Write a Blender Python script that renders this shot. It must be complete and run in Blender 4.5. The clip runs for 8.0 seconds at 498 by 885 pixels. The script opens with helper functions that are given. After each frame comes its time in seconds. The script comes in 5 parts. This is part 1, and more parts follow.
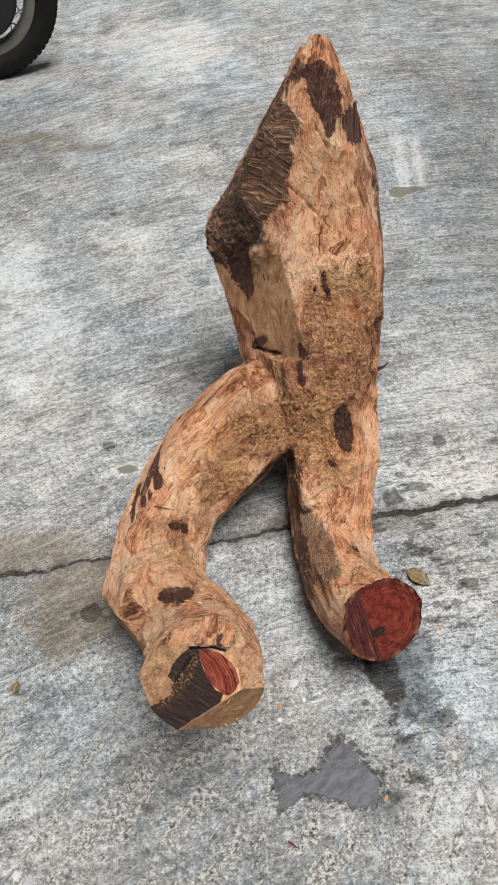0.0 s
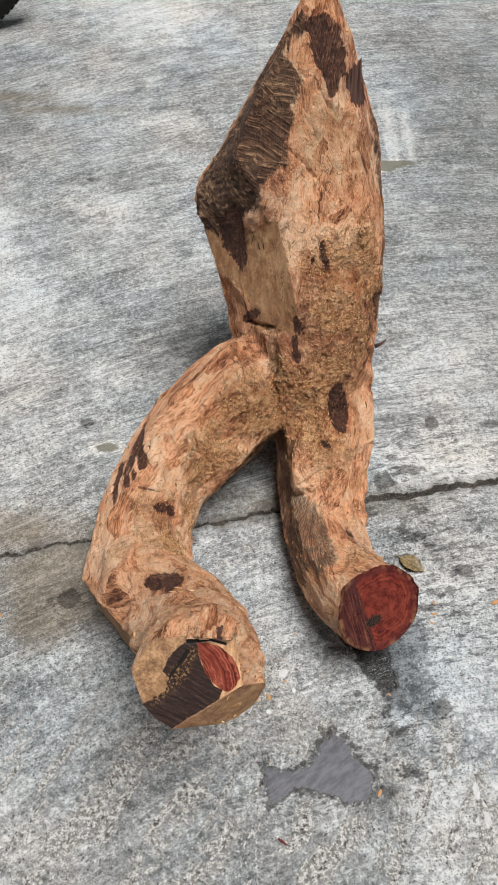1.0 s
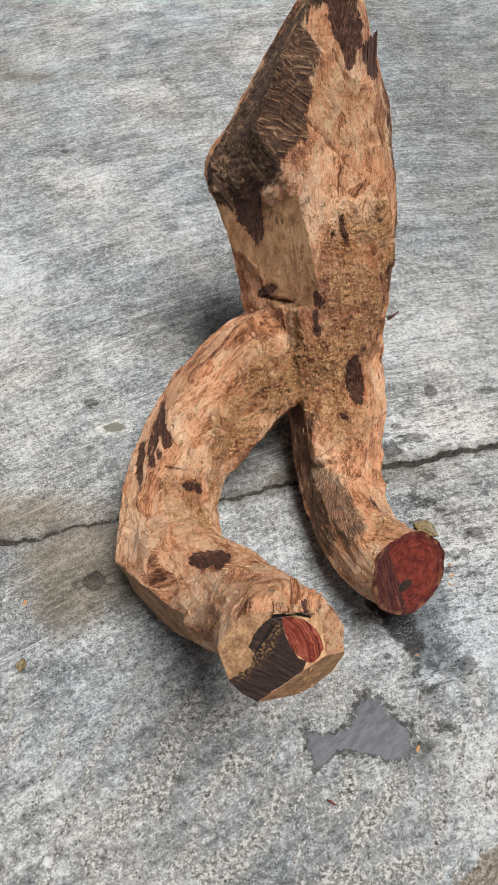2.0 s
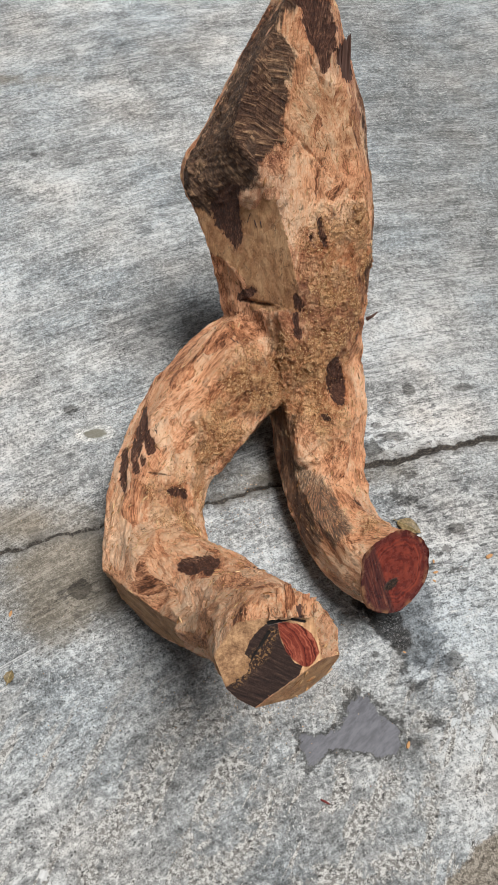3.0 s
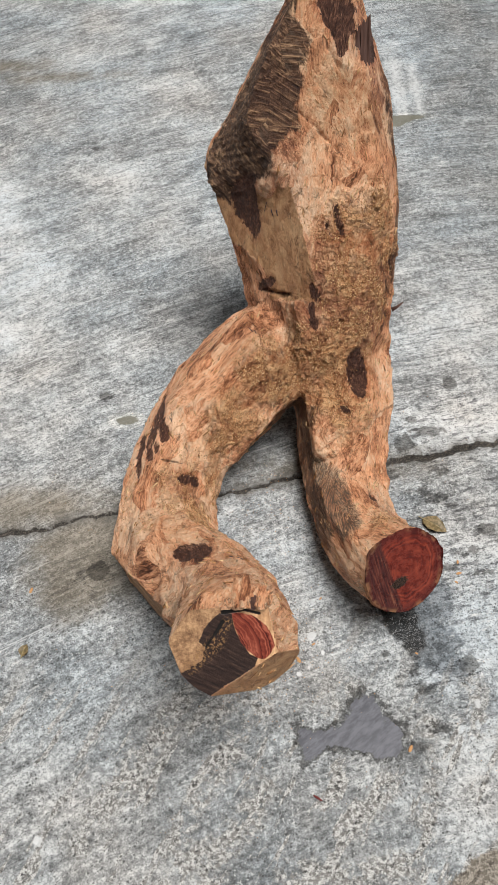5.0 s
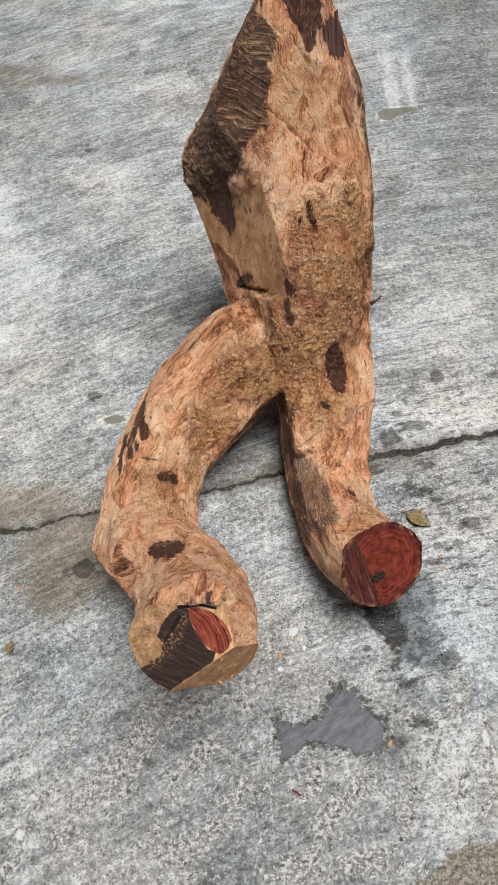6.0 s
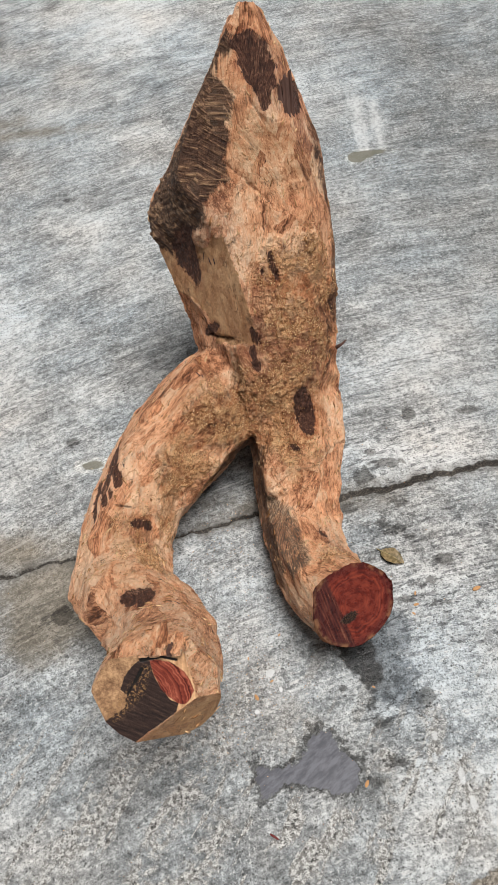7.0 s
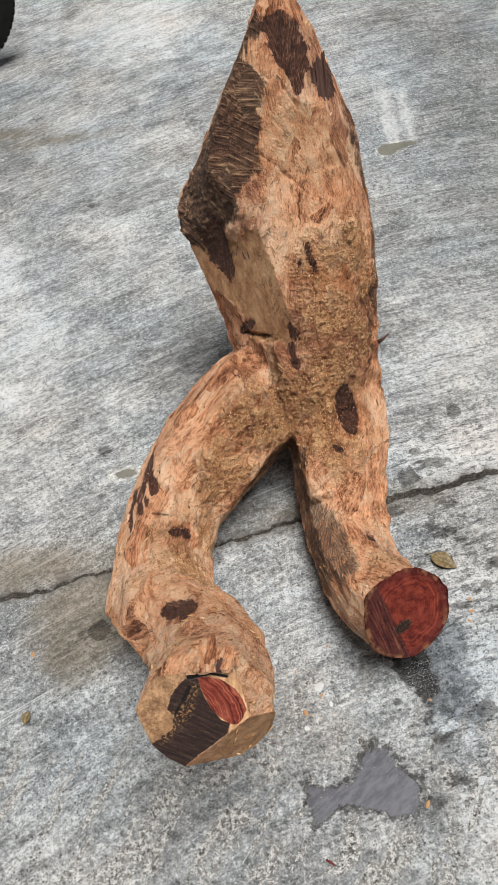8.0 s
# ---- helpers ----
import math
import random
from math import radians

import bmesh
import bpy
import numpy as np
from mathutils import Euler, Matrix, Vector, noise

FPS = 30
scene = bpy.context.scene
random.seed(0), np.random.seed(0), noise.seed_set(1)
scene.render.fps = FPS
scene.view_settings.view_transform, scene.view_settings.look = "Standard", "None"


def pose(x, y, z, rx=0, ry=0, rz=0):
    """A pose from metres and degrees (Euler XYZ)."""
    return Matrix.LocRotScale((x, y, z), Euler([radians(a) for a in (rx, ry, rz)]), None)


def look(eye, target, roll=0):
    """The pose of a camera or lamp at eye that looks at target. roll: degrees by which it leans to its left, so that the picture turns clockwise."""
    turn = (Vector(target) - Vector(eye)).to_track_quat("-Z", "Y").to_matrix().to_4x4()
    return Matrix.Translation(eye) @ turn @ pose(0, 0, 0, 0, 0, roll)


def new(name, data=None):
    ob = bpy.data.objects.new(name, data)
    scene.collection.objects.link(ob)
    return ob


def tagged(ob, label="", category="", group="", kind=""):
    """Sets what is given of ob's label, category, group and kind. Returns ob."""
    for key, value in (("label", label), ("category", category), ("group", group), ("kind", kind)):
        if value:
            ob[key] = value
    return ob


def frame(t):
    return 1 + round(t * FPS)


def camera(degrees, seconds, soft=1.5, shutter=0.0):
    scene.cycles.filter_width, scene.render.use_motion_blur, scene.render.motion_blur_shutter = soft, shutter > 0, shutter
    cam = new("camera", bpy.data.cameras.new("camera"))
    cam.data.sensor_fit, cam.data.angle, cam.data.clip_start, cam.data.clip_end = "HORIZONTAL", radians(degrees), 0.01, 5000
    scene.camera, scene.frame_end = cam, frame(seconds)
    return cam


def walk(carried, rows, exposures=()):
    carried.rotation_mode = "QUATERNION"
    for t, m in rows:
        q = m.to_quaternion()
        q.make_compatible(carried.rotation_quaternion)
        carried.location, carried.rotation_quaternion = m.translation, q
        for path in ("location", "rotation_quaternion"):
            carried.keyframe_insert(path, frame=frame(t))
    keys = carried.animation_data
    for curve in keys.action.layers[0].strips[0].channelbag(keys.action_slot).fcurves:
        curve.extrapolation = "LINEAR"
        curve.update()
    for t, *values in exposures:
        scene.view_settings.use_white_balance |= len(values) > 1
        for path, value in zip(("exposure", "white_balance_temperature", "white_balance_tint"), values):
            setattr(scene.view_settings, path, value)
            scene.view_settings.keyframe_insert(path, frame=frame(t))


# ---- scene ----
cam = camera(36.3, 8.0, soft=0.8)
PATH = [
    (0, (0.022, 0.03, 1.382), (-0.032, 1.247, -0.204), -3.2),
    (0.5, (0.017, 0.034, 1.375), (-0.015, 1.243, -0.217), -2.1),
    (1, (-0.026, 0.071, 1.321), (0.012, 1.248, -0.295), 1.2),
    (1.5, (-0.148, 0.078, 1.332), (-0.007, 1.218, -0.305), 5.3),
    (2, (-0.194, 0.082, 1.328), (0.026, 1.185, -0.326), 6.7),
    (2.2, (-0.194, 0.085, 1.32), (0.052, 1.182, -0.335), 7.1),
    (3.5, (-0.228, 0.095, 1.341), (0.081, 1.175, -0.314), 8.4),
    (4, (-0.208, 0.093, 1.34), (0.057, 1.168, -0.326), 4.8),
    (4.2, (-0.183, 0.088, 1.341), (0.036, 1.168, -0.328), 2.9),
    (5.3, (0.003, 0.074, 1.334), (-0.032, 1.169, -0.34), -3.4),
    (5.5, (0.024, 0.071, 1.335), (-0.015, 1.159, -0.343), -4.1),
    (6, (0.04, 0.07, 1.336), (-0.021, 1.162, -0.338), -6.1),
    (6.5, (0.073, 0.08, 1.358), (0.0, 1.203, -0.295), -6.5),
    (7, (0.097, 0.078, 1.37), (0.04, 1.231, -0.263), -7.5),
    (7.5, (0.113, 0.077, 1.375), (0.056, 1.248, -0.245), -9.0),
    (7.7, (0.108, 0.072, 1.369), (0.049, 1.263, -0.237), -9.2),
    (8, (0.068, 0.107, 1.312), (-0.054, 1.284, -0.3), -11.6),
]
walk(cam, [(t, look(eye, target, roll)) for t, eye, target, roll in PATH])

# ---- sky, sun ----
world = bpy.data.worlds.new("overcast_sky")
scene.world = world
world.use_nodes = True
wn = world.node_tree
sky = wn.nodes.new("ShaderNodeTexSky")
sky.sky_type, sky.sun_disc = "NISHITA", False
sky.sun_elevation, sky.sun_rotation = radians(77), radians(119)
sky.air_density, sky.dust_density, sky.ozone_density = 1.0, 6.0, 0.6
soft_sky = wn.nodes.new("ShaderNodeHueSaturation")
soft_sky.inputs["Saturation"].default_value = 0.25
wn.links.new(sky.outputs[0], soft_sky.inputs["Color"])
wn.links.new(soft_sky.outputs[0], wn.nodes["Background"].inputs["Color"])
wn.nodes["Background"].inputs["Strength"].default_value = 0.027
sun = new("sun", bpy.data.lights.new("sun", "SUN"))
sun.data.energy, sun.data.angle, sun.data.color = 4.1, radians(28), (1.0, 0.975, 0.95)
sun.matrix_world = look((0.66, -0.36, 3.3), (0, 0, 0))
scene.view_settings.exposure = 0.0


# ---- node helpers ----
class Mat:
    """A node material with short calls for its nodes."""

    def __init__(self, name):
        self.m = bpy.data.materials.new(name)
        self.m.use_nodes = True
        self.t = self.m.node_tree
        self.b = self.t.nodes["Principled BSDF"]

    def put(self, socket, value):
        if isinstance(value, bpy.types.NodeSocket):
            self.t.links.new(value, socket)
        elif value is not None:
            if isinstance(value, (tuple, list)) and len(value) == 3 and len(socket.default_value) == 4:
                value = (*value, 1)
            socket.default_value = value

    def node(self, kind, out=0, props=(), **inputs):
        n = self.t.nodes.new(kind)
        for k, v in props:
            setattr(n, k, v)
        for k, v in inputs.items():
            self.put(n.inputs[k.replace("_", " ")], v)
        return n.outputs[out]

    def attr(self, name, out="Fac"):
        n = self.t.nodes.new("ShaderNodeAttribute")
        n.attribute_name = name
        return n.outputs[out]

    def place(self):
        return self.t.nodes.new("ShaderNodeTexCoord").outputs["Object"]

    def random(self):
        return self.t.nodes.new("ShaderNodeObjectInfo").outputs["Random"]

    def mapped(self, vec, scale=(1, 1, 1), turn=(0, 0, 0), loc=(0, 0, 0)):
        return self.node("ShaderNodeMapping", Vector=vec, Scale=scale, Rotation=tuple(radians(a) for a in turn), Location=loc)

    def noise(self, vec, scale, detail=4.0, rough=0.55, distort=0.0):
        return self.node("ShaderNodeTexNoise", Vector=vec, Scale=scale, Detail=detail, Roughness=rough, Distortion=distort)

    def sum(self, a, b):
        n = self.t.nodes.new("ShaderNodeVectorMath")
        n.operation = "ADD"
        self.put(n.inputs[0], a)
        self.put(n.inputs[1], b)
        return n.outputs[0]

    def cells(self, vec, scale, feature="F1", out=0):
        return self.node("ShaderNodeTexVoronoi", out, (("feature", feature),), Vector=vec, Scale=scale)

    def math(self, op, a, b=None, clamp=False):
        n = self.t.nodes.new("ShaderNodeMath")
        n.operation, n.use_clamp = op, clamp
        self.put(n.inputs[0], a)
        if b is not None:
            self.put(n.inputs[1], b)
        return n.outputs[0]

    def step(self, x, lo, hi, a=0.0, b=1.0):
        """A soft step: a below lo, b above hi."""
        n = self.t.nodes.new("ShaderNodeMapRange")
        n.interpolation_type = "SMOOTHSTEP"
        for i, v in enumerate((x, lo, hi, a, b)):
            self.put(n.inputs[i], v)
        return n.outputs[0]

    def mix(self, f, a, b, mode="MIX"):
        n = self.t.nodes.new("ShaderNodeMix")
        n.data_type, n.blend_type = "RGBA", mode
        self.put(n.inputs[0], f)
        self.put(n.inputs[6], a)
        self.put(n.inputs[7], b)
        return n.outputs[2]

    def ramp(self, f, *stops):
        n = self.t.nodes.new("ShaderNodeValToRGB")
        e = n.color_ramp.elements
        while len(e) < len(stops):
            e.new(0.5)
        for el, (p, c) in zip(e, stops):
            el.position, el.color = p, (*c, 1)
        self.put(n.inputs[0], f)
        return n.outputs[0]

    def bump(self, height, strength, distance, normal=None):
        return self.node("ShaderNodeBump", Height=height, Strength=strength, Distance=distance, Normal=normal)

    def done(self, colour, rough=0.7, normal=None, metal=0.0, spec=0.5):
        self.put(self.b.inputs["Base Color"], colour)
        self.put(self.b.inputs["Roughness"], rough)
        self.put(self.b.inputs["Metallic"], metal)
        self.put(self.b.inputs["Specular IOR Level"], spec)
        if normal is not None:
            self.put(self.b.inputs["Normal"], normal)
        return self.m


def part(name, bm, material, parent=None, label="", smooth=True):
    """Links a bmesh as one mesh object, under a thing or a part."""
    me = bpy.data.meshes.new(name)
    bm.to_mesh(me)
    bm.free()
    if smooth:
        me.shade_smooth()
    me.materials.append(material)
    ob = new(name, me)
    if parent:
        ob.parent = parent
    return tagged(ob, label=label)


def smoothstep(x, lo, hi):
    u = np.clip((x - lo) / (hi - lo), 0, 1)
    return u * u * (3 - 2 * u)


def lattice(P, seed):
    """Smooth noise, about -1 to 1, at an array of places."""
    P = P + seed * 17.31
    i = np.floor(P).astype(np.int64)
    f = P - i
    w = f * f * f * (f * (f * 6 - 15) + 10)
    out = np.zeros(len(P))
    for dx in (0, 1):
        for dy in (0, 1):
            for dz in (0, 1):
                h = (i[:, 0] + dx) * 73856093 ^ (i[:, 1] + dy) * 19349663 ^ (i[:, 2] + dz) * 83492791
                h = (h ^ (h >> 13)) * 1274126177 & 0x7FFFFFFF
                h = (h ^ (h >> 15)) * 2246822519 & 0x7FFFFFFF
                c, a = ((h & 1023) / 511.5 - 1), ((h >> 10 & 1023) / 1024 * 2 * np.pi)
                s = np.sqrt(np.maximum(0, 1 - c * c))
                g = s * np.cos(a) * (f[:, 0] - dx) + s * np.sin(a) * (f[:, 1] - dy) + c * (f[:, 2] - dz)
                k = (w[:, 0] if dx else 1 - w[:, 0]) * (w[:, 1] if dy else 1 - w[:, 1]) * (w[:, 2] if dz else 1 - w[:, 2])
                out += k * g
    return 1.6 * out


def fbm(P, scale, octaves=3, seed=0.0):
    """Fractal noise at an array of places; scale: one number or one for each axis."""
    return sum(lattice(P * (np.array(scale) * 2.0 ** o), seed + o) / 2 ** o for o in range(octaves))


# ---- ground ----
def joint_y(x):
    """The line of the joint between the two slabs."""
    return 0.849 + 0.152 * x + 0.004 * np.sin(5.1 * x + 0.6) + 0.004 * np.sin(16.0 * x) + 0.003 * np.sin(47.0 * x + 1.0) + 0.0018 * np.sin(131.0 * x) + 0.0012 * np.sin(277.0 * x)


def add_float(me, name, values):
    me.attributes.new(name, "FLOAT", "POINT").data.foreach_set("value", np.asarray(values, dtype=np.float32))


def ellipses(P, rows):
    """Signed distance in plan, near enough, to a union of ellipses (x, y, half width, half depth)."""
    d = np.full(len(P), 9.0)
    for x, y, a, b in rows:
        d = np.minimum(d, (np.hypot((P[:, 0] - x) / a, (P[:, 1] - y) / b) - 1) * min(a, b))
    return d


def outline(P, corners):
    """Signed distance in plan to a closed outline."""
    C = np.array(corners)
    d, inside = np.full(len(P), 9.0), np.zeros(len(P), dtype=bool)
    for a, b in zip(C, np.roll(C, -1, 0)):
        e, q = b - a, P[:, :2] - a
        t = np.clip(q @ e / (e @ e), 0, 1)
        d = np.minimum(d, np.linalg.norm(q - t[:, None] * e, axis=1))
        cross = ((a[1] > P[:, 1]) != (b[1] > P[:, 1])) & (P[:, 0] < e[0] * (P[:, 1] - a[1]) / (e[1] if e[1] else 1e-9) + a[0])
        inside ^= cross
    return np.where(inside, -d, d)


def strips(P, rows):
    """Signed distance in plan to a union of straight strips (x, y, x, y, half width)."""
    d = np.full(len(P), 9.0)
    for ax, ay, bx, by, w in rows:
        e = np.array([bx - ax, by - ay])
        q = P[:, :2] - (ax, ay)
        t = np.clip(q @ e / (e @ e), 0, 1)
        d = np.minimum(d, np.linalg.norm(q - t[:, None] * e, axis=1) - w)
    return d


concrete = Mat("brushed_concrete")
M = concrete
p = M.place()
brush = M.attr("brush", "Vector")
wob = M.math("SUBTRACT", M.noise(p, 70, 5, 0.7), 0.5)
wob2 = M.math("SUBTRACT", M.noise(p, 14, 3, 0.6), 0.5)


def mask(name, lo, hi, fine=0.02, broad=0.03):
    """0 to 1 inside a stain, with a ragged edge."""
    d = M.math("ADD", M.attr(name), M.math("ADD", M.math("MULTIPLY", wob, fine), M.math("MULTIPLY", wob2, broad)))
    return M.step(d, lo, hi, 1.0, 0.0)


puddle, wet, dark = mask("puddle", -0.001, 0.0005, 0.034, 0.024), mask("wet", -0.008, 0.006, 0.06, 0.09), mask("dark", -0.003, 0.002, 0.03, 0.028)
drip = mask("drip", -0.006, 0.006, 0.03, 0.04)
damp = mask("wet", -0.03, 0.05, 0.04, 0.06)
rim = mask("puddle", 0.003, 0.013, 0.075, 0.06)
oil, oil_rim = mask("oil", -0.004, 0.0, 0.008, 0.01), mask("oil", 0.004, 0.012, 0.008, 0.01)
white, spall, bare = mask("white", -0.04, 0.03, 0.14, 0.20), mask("spall", -0.006, 0.018, 0.07, 0.06), mask("bare", -0.002, 0.004, 0.03, 0.04)
crack = M.step(M.math("ADD", M.attr("joint"), M.math("ADD", M.math("MULTIPLY", wob, 0.014), M.math("MULTIPLY", wob2, 0.012))), 0.0005, 0.0035, 1.0, 0.0)
seam = M.step(M.math("ADD", M.attr("joint"), M.math("ADD", M.math("MULTIPLY", wob, 0.03), M.math("MULTIPLY", wob2, 0.05))), -0.004, 0.03, 1.0, 0.0)
brown = mask("brown", -0.03, 0.06, 0.05, 0.1)

broad = M.noise(p, 2.3, 5, 0.6)
mid = M.noise(p, 11, 5, 0.65)
fine = M.noise(p, 90, 3, 0.7)
grit = M.noise(p, 300, 3, 0.8)
patchy = M.noise(M.mapped(brush, (16, 34, 1), loc=(5, 8, 0)), 1.0, 6, 0.72)
comb = M.noise(M.mapped(brush, (8.0, 170.0, 1.0)), 1.0, 3, 0.6)
comb_wide = M.noise(M.mapped(brush, (2.2, 26.0, 1.0), loc=(3, 1, 0)), 1.0, 4, 0.6)
comb_fine = M.noise(M.mapped(brush, (16.0, 420.0, 1.0), loc=(7, 2, 0)), 1.0, 2, 0.6)
py = M.node("ShaderNodeSeparateXYZ", 1, Vector=p)
unworn = M.step(M.math("ADD", py, M.math("MULTIPLY", wob2, 0.5)), 0.35, 0.75, 0.35, 1.0)
brushed = M.math("MULTIPLY", M.step(M.noise(p, 3.1, 3, 0.5), 0.35, 0.62), unworn)

tone = M.math("ADD", M.math("MULTIPLY", M.math("SUBTRACT", broad, 0.18), 0.70), M.math("MULTIPLY", M.math("ADD", mid, 0.10), 0.52))
tone = M.math("ADD", tone, M.math("MULTIPLY", M.math("SUBTRACT", comb_wide, 0.5), 0.42))
tone = M.math("ADD", tone, M.math("MULTIPLY", M.math("MULTIPLY", M.math("SUBTRACT", comb, 0.5), 0.45), M.step(brushed, 0, 1, 0.25, 1.0)))
tone = M.math("ADD", tone, M.math("MULTIPLY", M.math("SUBTRACT", comb_fine, 0.5), M.math("MULTIPLY", unworn, 0.40)))
tone = M.math("ADD", tone, M.math("MULTIPLY", M.math("SUBTRACT", patchy, 0.5), 0.95))
tone = M.math("ADD", tone, M.math("MULTIPLY", M.math("SUBTRACT", fine, 0.5), 1.15))
tone = M.math("ADD", tone, M.math("MULTIPLY", M.math("SUBTRACT", grit, 0.5), M.step(py, 0.2, 0.7, 0.95, 1.5)))
tone = M.math("ADD", tone, M.math("MULTIPLY", white, 0.18))
# darker towards the near edge: greyer mortar there, and shade put into the tone
tone = M.math("SUBTRACT", tone, M.step(py, 0.2, 0.7, 0.11, 0.03))
col = M.ramp(tone, (0.10, (0.085, 0.086, 0.084)), (0.34, (0.205, 0.210, 0.207)), (0.54, (0.37, 0.376, 0.368)), (0.70, (0.60, 0.605, 0.59)), (0.95, (0.78, 0.78, 0.76)))
tint = M.ramp(M.noise(p, 3.1, 4, 0.6), (0.32, (0.90, 0.985, 1.055)), (0.48, (0.96, 0.995, 1.02)), (0.70, (1.04, 0.995, 0.955)))
col = M.mix(1.0, col, tint, "MULTIPLY")
# long scratches of the broom, pale and dark, in loose bundles
bundle = M.step(M.noise(M.mapped(brush, (2.0, 9.0, 1), loc=(1, 3, 0)), 1.0, 3, 0.6), 0.46, 0.60)
scratch = M.noise(M.mapped(brush, (3.2, 120.0, 1.0), loc=(2, 9, 0)), 1.0, 3, 0.6)
col = M.mix(M.math("MULTIPLY", M.math("MULTIPLY", M.step(scratch, 0.58, 0.66), bundle), M.math("MULTIPLY", unworn, 0.62)), col, (0.76, 0.765, 0.76))
col = M.mix(M.math("MULTIPLY", M.math("MULTIPLY", M.step(scratch, 0.34, 0.42, 1.0, 0.0), bundle), M.math("MULTIPLY", unworn, 0.55)), col, (0.10, 0.10, 0.098))
slick = mask("slick", -0.25, 0.25, 0.1, 0.3)
col = M.mix(M.math("MULTIPLY", slick, 0.85), col, M.mix(1.0, col, (0.56, 0.575, 0.58), "MULTIPLY"))
chalk = M.math("MULTIPLY", M.step(M.noise(M.mapped(brush, (22, 70, 1), loc=(9, 4, 0)), 1.0, 5, 0.75), 0.56, 0.66), M.step(M.math("ADD", mid, M.math("MULTIPLY", white, 0.2)), 0.42, 0.62))
col = M.mix(M.math("MULTIPLY", chalk, 0.85), col, (0.74, 0.74, 0.72))

# pits and dark grains
pits = M.step(M.cells(p, 115), 0.14, 0.24, 1.0, 0.0)
pits = M.math("MULTIPLY", pits, M.step(M.noise(p, 16, 3, 0.6), 0.38, 0.55))
grains = M.step(M.noise(p, 210, 2, 0.6), 0.61, 0.66)
col = M.mix(M.math("MULTIPLY", pits, 0.8), col, (0.05, 0.05, 0.048))
col = M.mix(M.math("MULTIPLY", grains, 0.8), col, (0.07, 0.068, 0.062))
# hard little marks: pale flecks, dark flecks, short dashes along the broom's run
speck = M.noise(M.mapped(p, loc=(3, 7, 0)), 150, 4, 0.7)
fleck_w = M.math("MULTIPLY", M.step(speck, 0.585, 0.62), M.step(M.noise(M.mapped(p, loc=(8, 2, 0)), 9, 4, 0.65), 0.42, 0.60, 0.15, 0.9))
fleck_d = M.math("MULTIPLY", M.step(speck, 0.36, 0.40, 1.0, 0.0), M.step(M.noise(M.mapped(p, loc=(1, 5, 0)), 10, 4, 0.65), 0.42, 0.60, 0.15, 0.85))
dash = M.noise(M.mapped(brush, (40, 170, 1), loc=(6, 6, 0)), 1.0, 3, 0.6)
dash_w = M.math("MULTIPLY", M.step(dash, 0.60, 0.65), M.math("MULTIPLY", unworn, 0.55))
dash_d = M.math("MULTIPLY", M.step(dash, 0.34, 0.38, 1.0, 0.0), M.math("MULTIPLY", unworn, 0.45))
col = M.mix(M.math("MAXIMUM", fleck_w, dash_w), col, M.mix(0.75, col, (0.80, 0.80, 0.78)))
col = M.mix(M.math("MAXIMUM", fleck_d, dash_d), col, M.mix(1.0, col, (0.32, 0.315, 0.31), "MULTIPLY"))
# worn streaks down to pale sand and stone
flakes = M.step(M.noise(p, 125, 6, 0.82), 0.49, 0.515)
flakes = M.math("MULTIPLY", flakes, M.step(M.noise(M.mapped(p, loc=(6, 1, 0)), 420, 3, 0.7), 0.40, 0.50, 0.25, 1.0))
crust = M.step(M.noise(M.mapped(p, loc=(2, 5, 0)), 95, 6, 0.8), 0.52, 0.55)
worn = M.mix(flakes, M.mix(crust, (0.26, 0.25, 0.23), (0.06, 0.057, 0.053)), (0.80, 0.795, 0.76))
scuff = M.math("MULTIPLY", M.step(M.noise(M.mapped(M.mapped(p, turn=(0, 0, -56)), (6, 30, 1), loc=(4, 4, 0)), 1.0, 6, 0.66), 0.545, 0.575), M.step(M.math("ADD", py, M.math("MULTIPLY", wob2, 0.3)), 0.30, 0.62, 1.0, 0.10))
spall = M.math("MAXIMUM", M.math("MULTIPLY", spall, M.step(M.noise(p, 34, 5, 0.75), 0.42, 0.50, 0.0, 1.0)), scuff)
col = M.mix(spall, col, worn)
bare_col = M.mix(flakes, M.mix(crust, (0.20, 0.175, 0.14), (0.09, 0.075, 0.06)), (0.48, 0.43, 0.36))
col = M.mix(bare, col, bare_col)
# stains
col = M.mix(M.math("MULTIPLY", brown, 0.75), col, M.mix(0.35, (0.17, 0.14, 0.098), M.mix(1.0, col, (0.8, 0.66, 0.48), "MULTIPLY")))
col = M.mix(M.math("MULTIPLY", seam, M.step(mid, 0.35, 0.6, 0.2, 0.8)), col, (0.13, 0.12, 0.105))
col = M.mix(crack, col, M.mix(M.step(grit, 0.5, 0.6), (0.035, 0.031, 0.026), (0.13, 0.11, 0.09)))
spots = M.step(M.cells(M.mapped(p, (1, 1.25, 1)), 30), 0.13, 0.22, 1.0, 0.0)
spots = M.math("MULTIPLY", spots, M.step(M.math("ADD", broad, M.math("MULTIPLY", damp, 0.35)), 0.56, 0.66))
col = M.mix(M.math("MULTIPLY", spots, 0.6), col, M.mix(1.0, col, (0.33, 0.33, 0.33), "MULTIPLY"))
col = M.mix(M.math("MULTIPLY", dark, 0.85), col, M.mix(1.0, col, (0.30, 0.29, 0.28), "MULTIPLY"))
splash = M.math("MULTIPLY", mask("splash", -0.06, 0.05, 0.05, 0.12), M.step(M.noise(M.mapped(brush, (34, 95, 1), loc=(1, 9, 0)), 1.0, 4, 0.62), 0.565, 0.585))
